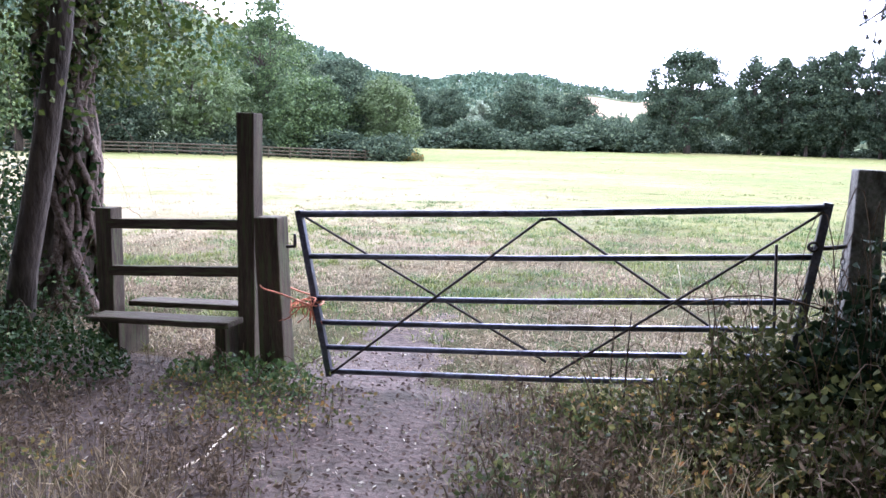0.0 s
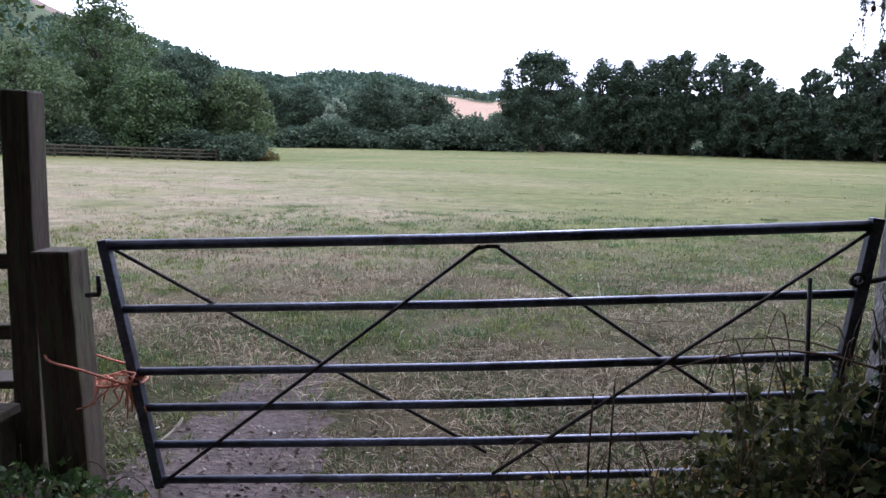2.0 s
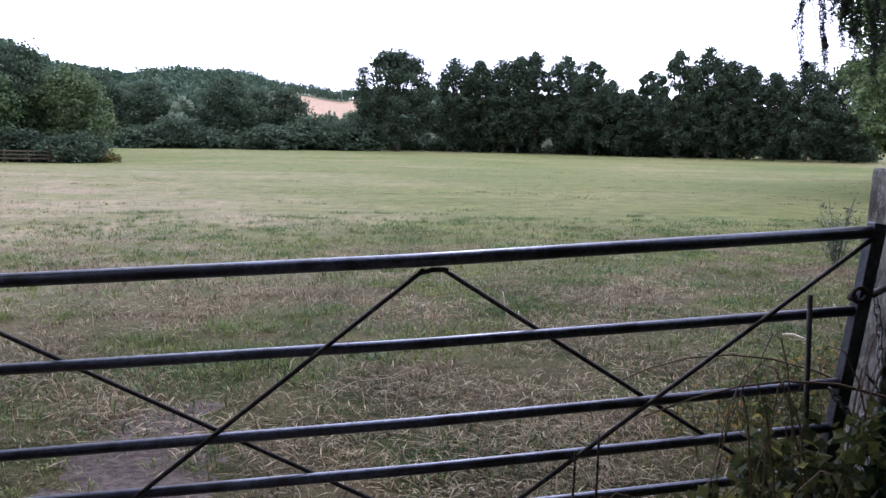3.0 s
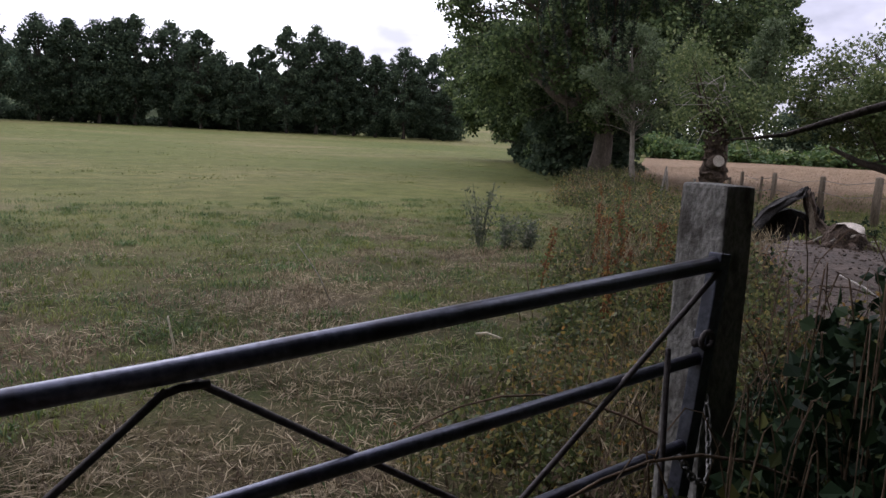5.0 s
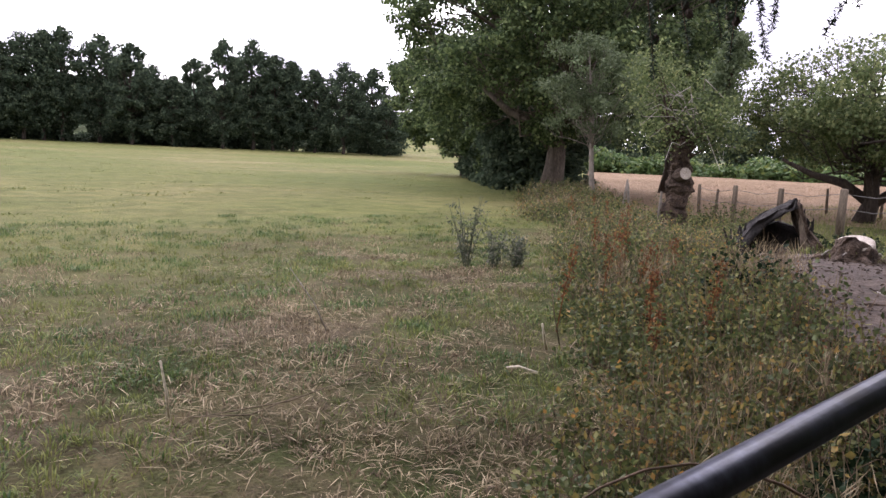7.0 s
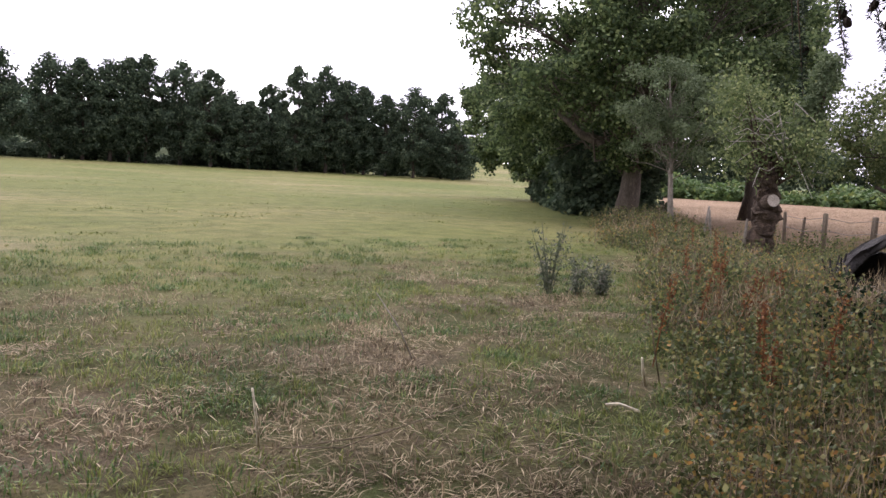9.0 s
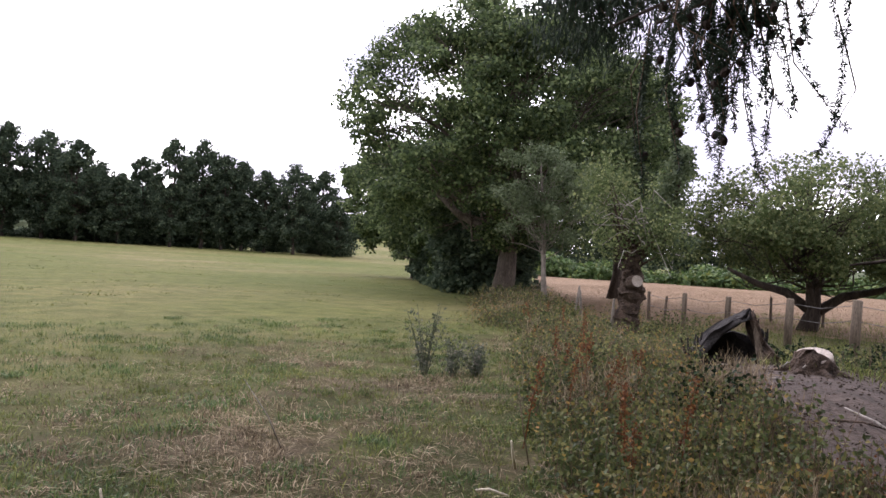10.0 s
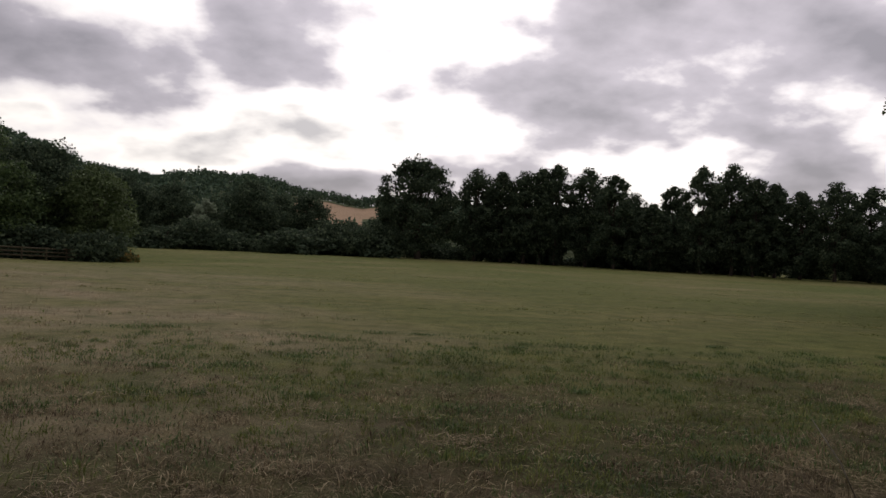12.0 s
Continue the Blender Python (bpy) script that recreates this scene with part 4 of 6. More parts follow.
def lane_tree():
    rng = np.random.default_rng(101)
    x, y = -2.82, 0.9
    root = thing("ivy_clad_tree", x, y, gz(x, y) - 0.05, "old tree with a thick ivy-bound trunk and overhanging leafy boughs", "tree")
    t = np.linspace(0, 1, 16)
    pts = np.stack([0.30 * t + 0.06 * np.sin(t * 9), 0.1 * t, t * 4.6], 1)
    rads = 0.25 - 0.07 * t + 0.03 * np.sin(t * 23)
    rads[0] = 0.40
    V, F = tube(pts, rads, 16)
    V = V + rng.normal(size=V.shape) * 0.018
    part("trunk", (V, F), BARK, root)
    stems = []
    for q in range(24):
        a0 = q * 0.262
        tt = np.linspace(0, 1, 22)
        a = a0 + 0.75 * np.sin(tt * rng.uniform(5, 12) + q)
        R = np.interp(tt, t, rads) + 0.02
        stems.append(tube(np.stack([np.interp(tt, t, pts[:, 0]) + R * np.cos(a), np.interp(tt, t, pts[:, 1]) + R * np.sin(a), tt * 3.9], 1), rng.uniform(0.028, 0.062) * (1 - 0.5 * tt), 7))
    for s in stems:
        part("ivy_stem", s, IVYSTEM, root, "thick twisting ivy stem", True)
    P = []
    for q in range(2600):
        z = rng.uniform(0, 1) ** 0.8 * 4.2
        a = rng.uniform(0, 6.28)
        if math.sin(a * 2 + z * 2.2) < 0.1 and z < 2.2:
            continue
        R = np.interp(z / 4.6, t, rads) + rng.uniform(0.02, 0.16)
        P.append((0.30 * z / 4.6 + R * math.cos(a), 0.1 * z / 4.6 + R * math.sin(a), z))
    part("ivy", leaves(np.array(P), 0.075, 0.035, rng, 0.6), IVY, root, "dark glossy ivy leaves")
    limbs, P = [], []
    for q in range(46):
        a = rng.uniform(0, 6.28)
        far = rng.uniform(0.8, 4.6)
        e = np.array([0.3 + far * math.cos(a), far * math.sin(a), rng.uniform(3.6, 7.5)])
        if q < 16:
            e = np.array([rng.uniform(-1.6, 0.8), rng.uniform(-1.6, 0.9), rng.uniform(2.2, 3.5)])
        s = np.array([0.25, 0.05, rng.uniform(2.6, 4.4)])
        limbs.append(tube([s, s + (e - s) * 0.5 + np.array([0, 0, 0.3]), e], [0.08, 0.05, 0.012], 6))
        n = 700 if q >= 16 else 850
        C = e + np.clip(rng.normal(size=(n, 3)), -1.8, 1.8) * np.array([0.62, 0.62, 0.34]) * (0.62 if q < 16 else 1.3)
        P.append(C)
    for w in limbs:
        part("bough", w, BARK, root, smooth=True)
    P = np.concatenate(P)
    P = P[(P[:, 1] < 1.1) & ~((P[:, 0] > 2.0) & (P[:, 1] > -1.2))]
    tagged(part("crown", leaves(P, 0.062, 0.024, rng, 0.4), LANE, root), kind="stuff")
    s = thing("sapling", -2.2, -0.15, gz(-2.2, -0.15) - 0.05, "slim pale leaning sapling trunk beside the stile", "tree")
    part("trunk", tube([(-0.12, 0, 0), (0.0, 0.0, 0.7), (0.17, 0.05, 1.5), (0.38, 0.05, 2.4), (0.5, 0.1, 3.6)], [0.12, 0.10, 0.092, 0.082, 0.06], 12), BARK, s, smooth=True)
    C = np.concatenate([np.array([0.42, 0.1, 2.7]) + np.clip(rng.normal(size=(900, 3)), -1.9, 1.9) * (0.6, 0.5, 0.45), np.array([0.1, 0.0, 3.5]) + np.clip(rng.normal(size=(900, 3)), -1.9, 1.9) * (0.9, 0.7, 0.5)])
    tagged(part("crown", leaves(np.clip(C, -2, 4.6), 0.06, 0.024, rng, 0.4), LANE, s), kind="stuff")


lane_tree()


def arc(p, n=9):
    """A smooth bow through the pull of four points."""
    p = np.asarray(p, float)
    t = np.linspace(0, 1, n)[:, None]
    return (1 - t) ** 3 * p[0] + 3 * t * (1 - t) ** 2 * p[1] + 3 * t * t * (1 - t) * p[2] + t ** 3 * p[3]


def leafy_mass(name, label, category, cx, cy, rx, ry, h, n, leaf, mat, seed, stems=30, stem_mat=None, group="", arch=0.5, slope=0.0, width=0.42, single=False):
    """A low tangle: arching stems and leaves that fill a mound."""
    rng = np.random.default_rng(seed)
    root = thing(name, cx, cy, gz(cx, cy), label, category, group)
    u = rng.uniform(-1, 1, (n * 2, 2))
    u = u[(u ** 2).sum(1) < 1][:n]
    top = h * np.sqrt(np.clip(1 - (u ** 2).sum(1) * 0.85, 0, 1)) * (1 + slope * u[:, 0]) * (0.75 + 0.25 * np.sin(u[:, 0] * 9 + seed) * np.cos(u[:, 1] * 7))
    z = top * rng.uniform(0, 1, len(u)) ** 0.45
    gx, gy = u[:, 0] * rx, u[:, 1] * ry
    P = np.stack([gx, gy, ground_z(cx + gx, cy + gy) - gz(cx, cy) + z], 1)
    tagged(part("foliage", leaves(P, leaf, leaf * width, rng, -0.1), mat, root), kind="stuff")
    S = []
    for q in range(stems):
        a, r0 = rng.uniform(0, 6.28), rng.uniform(0, 0.8)
        p = np.array([rx * r0 * math.cos(a), ry * r0 * math.sin(a), 0.0])
        d = np.array([math.cos(a + rng.uniform(-1.5, 1.5)) * rx, math.sin(a + rng.uniform(-1.5, 1.5)) * ry, 0]) * arch
        hh = h * rng.uniform(0.6, 1.15)
        S.append(tube(arc([p, p + d * 0.35 + (0, 0, hh * 1.1), p + d * 0.8 + (0, 0, hh * 1.25), p + d * 1.15 + (0, 0, hh * 0.45)]), np.linspace(0.0042, 0.0014, 9), 5))
    if single:
        for s in S:
            part("cane", s, stem_mat or CANE, root)
    elif S:
        tagged(part("stem_tangle", join(S), stem_mat or CANE, root), kind="stuff")
    return root


BR = "brambles by the gate"
leafy_mass("bramble_bush", "dark tangled bramble bush smothering the gate end", "bramble", 3.4, -0.72, 0.95, 0.68, 0.85, 1900, 0.06, VERGE, 201, 26, group=BR, single=True, slope=0.55)
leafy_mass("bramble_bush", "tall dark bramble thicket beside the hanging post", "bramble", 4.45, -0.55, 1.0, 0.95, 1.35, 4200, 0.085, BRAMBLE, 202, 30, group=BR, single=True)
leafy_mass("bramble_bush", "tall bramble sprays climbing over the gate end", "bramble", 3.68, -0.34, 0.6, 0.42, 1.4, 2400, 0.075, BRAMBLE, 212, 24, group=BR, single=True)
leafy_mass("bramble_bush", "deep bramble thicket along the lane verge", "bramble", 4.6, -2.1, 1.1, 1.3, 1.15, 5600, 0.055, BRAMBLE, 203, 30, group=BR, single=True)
leafy_mass("bramble_bush", "low bramble and nettle growth on the lane verge", "bramble", 3.3, -1.9, 0.8, 0.9, 0.36, 1000, 0.05, VERGE, 204, 26, group=BR, single=True)
leafy_mass("bramble_bush", "low brambles creeping under the gate", "bramble", 2.55, -0.38, 0.7, 0.34, 0.55, 1500, 0.04, AUTUMN, 205, 26, group=BR, single=True, slope=0.3)
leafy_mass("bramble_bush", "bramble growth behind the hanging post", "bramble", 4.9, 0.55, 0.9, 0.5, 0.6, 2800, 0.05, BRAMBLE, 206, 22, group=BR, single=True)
leafy_mass("bramble_bush", "bramble sprays pushing through the gate bars", "bramble", 3.0, -0.3, 0.55, 0.3, 0.95, 1900, 0.055, VERGE, 213, 16, group=BR, single=True)
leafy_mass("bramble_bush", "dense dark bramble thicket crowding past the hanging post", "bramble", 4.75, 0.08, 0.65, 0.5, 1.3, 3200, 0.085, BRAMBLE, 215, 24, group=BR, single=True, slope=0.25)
leafy_mass("bramble_bush", "trailing dark brambles in front of the gate", "bramble", 2.95, -0.85, 0.8, 0.5, 0.45, 2100, 0.055, VERGE, 214, 22, group=BR, single=True, slope=0.3)
leafy_mass("weed_patch", "sparse dry weeds and grass before the gate", "weeds", 2.0, -1.35, 0.8, 0.7, 0.30, 1100, 0.03, DULL, 207, 40, DRYSTEM, arch=0.25)
leafy_mass("ivy_patch", "dark ivy and nettles round the stile foot", "weeds", -2.0, -0.55, 0.9, 0.6, 0.55, 3400, 0.042, IVY, 208, 16)
leafy_mass("nettle_patch", "green nettles growing at the foot of the posts", "weeds", -0.35, -0.22, 0.6, 0.2, 0.26, 800, 0.042, NETTLE, 209, 12)
leafy_mass("ivy_patch", "shaded undergrowth below the ivy-clad tree", "weeds", -3.4, 0.3, 1.2, 1.3, 0.9, 4200, 0.046, IVY, 210, 18)
leafy_mass("ivy_patch", "dark shrubby ivy and thorn behind the ivy-clad tree", "bush", -4.5, 1.9, 1.2, 0.9, 2.0, 5200, 0.06, IVY, 216, 30)
leafy_mass("nettle_patch", "low nettles beside the trodden path", "weeds", 0.05, -0.55, 0.25, 0.3, 0.14, 220, 0.035, NETTLE, 211, 6)

# weeds on the strip along the right side of the field
WS = "weeds on the field margin"
SPECIES = ((WEED, DRYSTEM, 0.040, 0.30), (HERB, CANE, 0.048, 0.34), (BRAMBLE, CANE, 0.052, 0.42), (RUSTY, DRYSTEM, 0.022, 0.35), (STRAW, DRYSTEM, 0.16, 0.018), (AUTUMN, CANE, 0.044, 0.36), (DULL, DRYSTEM, 0.05, 0.16))
WORDS = {0: "yellowing weeds with rusty leaves", 1: "green leafy weeds", 2: "dark green bramble growth", 3: "rust brown seeding weeds", 4: "bleached dry grasses", 5: "green and orange autumn-tinted weeds", 6: "brown withered weeds"}


def weed_patch(cx, cy, r, h, plants, kind, seed, big=1.0, where="on the field margin"):
    """Single plants of uneven height, each a stem with leaves up its length."""
    rng = np.random.default_rng(seed)
    mat, stem, leaf, width = SPECIES[kind]
    root = thing("weed_clump", cx, cy, gz(cx, cy), WORDS[kind] + " " + where, "weeds", WS)
    p = np.clip(rng.normal(size=(plants, 2)), -1.8, 1.8) * r * 0.6
    hh = h * rng.uniform(0.3, 1.25, plants) * np.exp(-(p ** 2).sum(1) / (r * r) * 0.35)
    base = np.stack([p[:, 0], p[:, 1], ground_z(cx + p[:, 0], cy + p[:, 1]) - gz(cx, cy)], 1)
    tip = base + np.stack([rng.normal(size=plants) * 0.16, rng.normal(size=plants) * 0.16, np.ones(plants)], 1) * hh[:, None]
    S = [tube([b, (b + t) / 2 + rng.normal(size=3) * 0.015, t], [0.004 * big, 0.003 * big, 0.0015], 3) for b, t in zip(base, tip)]
    tagged(part("stem_tangle", join(S), stem, root), kind="stuff")
    m = 15
    f = rng.uniform(0.08, 1.0, (plants, m, 1)) ** 0.8
    P = base[:, None] + (tip - base)[:, None] * f + rng.normal(size=(plants, m, 3)) * (0.02 + 0.05 * (1 - f)) * big
    out = unit(rng.normal(size=(plants * m, 3))) * (0.4 if kind == 4 else 1.0) + (0, 0, 0.9 if kind == 4 else 0.15)
    V, F = leaves(P.reshape(-1, 3), leaf * big, leaf * big * width, rng, 0.1, out * 1.5)
    tagged(part("foliage", (V, F), mat, root), kind="stuff")


WEEDS = np.random.default_rng(55)
for q in range(64):
    s = (q / 63) ** 1.35
    lx = 4.9 + s * 18.5
    off = WEEDS.uniform(0.08, 0.85)
    wide = 1.25 + 1.5 * s
    ly = (lx - 3.05) - off * wide
    lx = lx + WEEDS.normal() * 0.25
    if gz(lx, ly) > 0.33 and WEEDS.uniform() < 0.6:
        continue
    kd = (0, 5, 1, 5, 4, 1, 1, 5, 3, 1)[(q * 7 + 3) % 10]
    weed_patch(lx, ly, 0.46 + 0.9 * s, WEEDS.uniform(0.26, 0.55) + 0.25 * s, 84, kd, 300 + q, 1.0 + 0.55 * s)
for q, (wx, wy, r, h, kd) in enumerate(((4.5, 1.3, 0.45, 0.5, 0), (4.9, 0.9, 0.5, 0.55, 5), (5.4, 1.35, 0.4, 0.5, 5), (4.2, 1.0, 0.4, 0.4, 4), (5.8, 0.8, 0.5, 0.6, 0), (6.6, 0.7, 0.5, 0.6, 5), (7.4, 0.9, 0.5, 0.5, 5),
                                        (14.4, 5.0, 0.9, 0.4, 2), (12.9, 3.2, 0.9, 0.4, 1), (14.4, 3.6, 0.9, 0.5, 2), (15.5, 7.2, 0.9, 0.6, 0), (13.5, 6.4, 0.8, 0.55, 1), (17.5, 9.2, 0.9, 0.6, 1), (19.0, 11.5, 1.0, 0.7, 0), (8.3, 3.3, 0.35, 0.35, 4))):
    weed_patch(wx, wy, r, h, 80, kd, 380 + q, 1.0 if wx < 9 else 1.3)

for q in range(30):
    s = WEEDS.uniform(0, 1)
    lx = 5.4 + 5.6 * s + WEEDS.normal() * 0.2
    ly = lx - 3.5 - WEEDS.uniform(0.1, 1.35) * (0.75 + 0.5 * s)
    weed_patch(lx, ly, 0.42, WEEDS.uniform(0.28, 0.55), 64, (5, 1, 6, 1, 0, 5)[q % 6], 420 + q, 0.95)
for q in range(40):
    s = WEEDS.uniform(0, 1)
    lx = 3.4 + 4.9 * s
    hi, lo = 0.79 * lx - 1.2, max(0.45, lx - 3.5)
    weed_patch(lx, lo + (hi - lo) * WEEDS.uniform(0, 1), 0.30, WEEDS.uniform(0.16, 0.42), 26, (5, 1, 0, 1, 5, 6, 1)[q % 7], 560 + q, 0.95)
for q, (wx, wy, kd) in enumerate(((5.6, 2.3, 5), (6.0, 2.0, 1), (6.3, 2.6, 0), (6.7, 2.2, 1), (7.0, 2.6, 5), (5.3, 1.9, 0), (7.4, 2.9, 2), (6.1, 1.5, 5), (5.0, 1.5, 1))):
    weed_patch(wx, wy, 0.40, 0.46 + 0.05 * (q % 4), 44, kd, 610 + q, 1.05)
for q in range(34):
    lx, ly = WEEDS.uniform(1.55, 4.0), WEEDS.uniform(-2.3, -0.3)
    if lx + ly * 0.4 < 1.15:
        continue
    weed_patch(lx, ly, 0.34, WEEDS.uniform(0.22, 0.42) + 0.12 * max(0, lx - 2.4), 34, (6, 0, 6, 0, 1, 4)[q % 6], 460 + q, 1.0, "on the lane verge")


for q, (lx, ly) in enumerate(((-1.5, -1.5), (-1.0, -1.9), (-0.5, -2.1), (-1.9, -1.0), (-0.05, -2.2), (-1.3, -2.3), (-0.7, -1.5), (0.2, -0.75), (0.0, -1.5), (-2.3, -1.5), (-1.7, -2.0), (0.35, -1.9), (-0.4, -0.6), (-1.3, -1.0))):
    weed_patch(lx, ly, 0.42, 0.16 + 0.05 * (q % 3), 46, (6, 6, 0, 6, 4)[q % 5], 520 + q, 0.9, "beside the trodden path")


def dock(x, y, h, seed, lean=(0, 0)):
    rng = np.random.default_rng(seed)
    root = thing("dock_stalk", x, y, gz(x, y), "rusty brown dock stalk gone to seed", "weed", "dried dock stalks")
    p = np.array([(0, 0, -0.02), (lean[0] * 0.4, lean[1] * 0.4, h * 0.5), (lean[0], lean[1], h)])
    part("stem", tube(p, [0.006, 0.005, 0.002], 5), RUSTY, root)
    tt = rng.uniform(0.4, 1.0, 130)
    P = np.stack([np.interp(tt, [0, 0.5, 1], p[:, q]) for q in range(3)], 1) + rng.normal(size=(130, 3)) * 0.02
    tagged(part("seed_head", leaves(P, 0.028, 0.012, rng), RUSTY, root), kind="stuff")


DOCKS = np.random.default_rng(77)
for q in range(24):
    s = DOCKS.uniform(0, 1)
    dx, dy = 5.6 + s * 11 + DOCKS.normal() * 0.35, 2.4 + s * 10 + DOCKS.normal() * 0.4
    if q < 12:
        s = DOCKS.uniform(0, 1)
        dx, dy = 5.3 + s * 4.2 + DOCKS.normal() * 0.2, 2.4 + s * 4.0 + DOCKS.normal() * 0.25
    dock(dx, dy, DOCKS.uniform(0.45, 0.8), 400 + q, (DOCKS.normal() * 0.08, DOCKS.normal() * 0.08))


def thistle(x, y, h, seed, n):
    rng = np.random.default_rng(seed)
    root = thing("thistle", x, y, gz(x, y), "grey-green bushy thistle gone to seed in the meadow", "thistle", "thistles")
    S, P = [], []
    for q in range(n):
        a, r = rng.uniform(0, 6.28), rng.uniform(0.05, 0.3)
        e = np.array([r * math.cos(a), r * math.sin(a), h * rng.uniform(0.6, 1.0)])
        S.append(tube([e * (0.1, 0.1, -0.02), e * (0.5, 0.5, 0.55), e], [0.006, 0.005, 0.003], 5))
        for w in range(42):
            f = rng.uniform(0.15, 1.0)
            P.append(e * (f, f, f) + rng.normal(size=3) * 0.045)
    for w in S:
        part("stem", w, THISTLE, root)
    tagged(part("leaves", leaves(np.array(P), 0.055, 0.012, rng), THISTLE, root), kind="stuff")


thistle(7.95, 7.2, 0.98, 1, 13)
thistle(8.55, 6.85, 0.46, 2, 14)
thistle(8.25, 7.0, 0.5, 4, 9)


def stalk(name, label, pts, r, mat=None, category="stalk"):
    if len(pts) == 4:
        pts, r = arc(pts), np.interp(np.linspace(0, 3, 9), range(4), np.broadcast_to(r, (4,)))
    ob = part(name, tube(pts, r, 6), mat or PALEPLASTIC, None, label, True)
    return tagged(ob, label, category)


def on(x, y, h=0.0):
    return (x, y, gz(x, y) + h)


stalk("dead_stalk", "upright bleached stalk standing in the meadow", [on(2.70, 3.66, -0.03), on(2.68, 3.65, 0.17), on(2.64, 3.62, 0.36)], [0.008, 0.007, 0.006])
stalk("dead_stalk", "long bleached stalk lying in the grass", [on(2.80, 3.50, 0.05), on(3.3, 3.42, 0.07), on(3.95, 3.52, 0.12)], [0.003, 0.004, 0.002], DRYSTEM)
stalk("dead_stalk", "bent pale stalk lying in dry grass", [on(2.75, 3.50, 0.06), on(3.05, 3.38, 0.05), on(3.32, 3.34, 0.12)], [0.003, 0.004, 0.002], DRYSTEM)
stalk("dead_stalk", "short leaning pale stalk at the weed edge", [on(5.62, 3.55, 0.0), on(5.56, 3.53, 0.12), on(5.50, 3.5, 0.24)], [0.011, 0.010, 0.008])
stalk("dead_stalk", "tall slim yellow stalk at the weed edge", [on(5.72, 3.5, 0.0), on(5.68, 3.55, 0.3), on(5.66, 3.6, 0.62)], [0.006, 0.005, 0.003], DRYSTEM)
stalk("dead_stalk", "small broken pale stick in the grass", [on(5.05, 3.1, 0.03), on(4.98, 3.22, 0.06), on(4.92, 3.28, 0.05)], [0.009, 0.009, 0.006])
stalk("broken_stick", "bent bleached stick lying on the lane", [on(0.02, -1.78, 0.02), on(0.10, -1.52, 0.03), on(0.12, -1.42, 0.03), on(0.08, -1.22, 0.04), on(0.07, -1.05, 0.05)], [0.004, 0.007, 0.008, 0.007, 0.006], None, "stick")
stalk("broken_stick", "thin dark twig lying on the lane", [on(-1.0, -0.55, 0.03), on(-0.85, -0.75, 0.03), on(-0.72, -0.95, 0.02)], [0.008, 0.009, 0.006], GNARLED, "stick")
stalk("pale_cord", "frayed pale cord lying by the gate", [on(-0.05, 0.35, 0.05), on(0.02, 0.42, 0.10), on(0.08, 0.5, 0.14), on(0.10, 0.52, 0.2)], [0.008, 0.009, 0.008, 0.006], None, "cord")
stalk("iron_rod", "thin dark iron rod standing against the gate", [(3.07, -0.05, 0.05), (3.06, -0.05, 0.6), (3.035, -0.05, 1.15)], [0.010, 0.010, 0.009], RUST, "rod")
stalk("tall_weed", "thin dry weed stalk standing in the meadow", [on(4.5, 5.0, 0.0), on(4.4, 5.05, 0.25), on(4.2, 5.1, 0.55)], [0.006, 0.005, 0.003], DEADTWIG, "weed")
stalk("tall_weed", "brown dry stalk before the gate", [on(2.15, -0.25, 0), on(2.14, -0.25, 0.4), on(2.15, -0.24, 0.68)], [0.006, 0.005, 0.004], GNARLED, "weed")
stalk("tall_weed", "pair of thin stalks before the gate", [on(2.22, -0.22, 0), on(2.23, -0.22, 0.4), on(2.24, -0.2, 0.72)], [0.006, 0.005, 0.004], GNARLED, "weed")
stalk("bramble_cane", "long arching bramble cane reaching over the gate", [on(3.9, -0.4, 0.4), (3.3, -0.12, 0.98), (2.9, -0.06, 0.9), (2.45, -0.05, 0.72)], [0.007, 0.006, 0.005, 0.003], CANE, "bramble")
stalk("bramble_cane", "arching bramble cane over the meadow edge", [on(4.3, 0.6, 0.2), (3.7, 0.9, 0.72), (3.2, 1.0, 0.75), (2.7, 1.0, 0.5)], [0.007, 0.006, 0.005, 0.003], CANE, "bramble")
stalk("bramble_cane", "long dark bramble cane arching from the thicket", [(4.3, -0.1, 0.9), (4.7, 0.2, 1.25), (5.3, 0.4, 1.45), (6.0, 0.5, 1.5)], [0.008, 0.008, 0.006, 0.003], CANE, "bramble")
stalk("bare_branch", "bare dark branch reaching in from the thicket", [(7.6, 0.55, 2.5), (6.3, 0.72, 2.08), (5.6, 0.8, 1.93), (4.95, 0.85, 1.78), (4.6, 0.95, 1.74)], [0.045, 0.036, 0.024, 0.012, 0.004], BARK, "branch")
stalk("bleached_branch", "pale dead branch among the brambles", [(3.5, -0.9, 0.75), (3.75, -0.75, 0.95), (4.0, -0.55, 1.12)], [0.010, 0.011, 0.006], DEADTWIG, "branch")

# ---- stumps, fence, mound ----


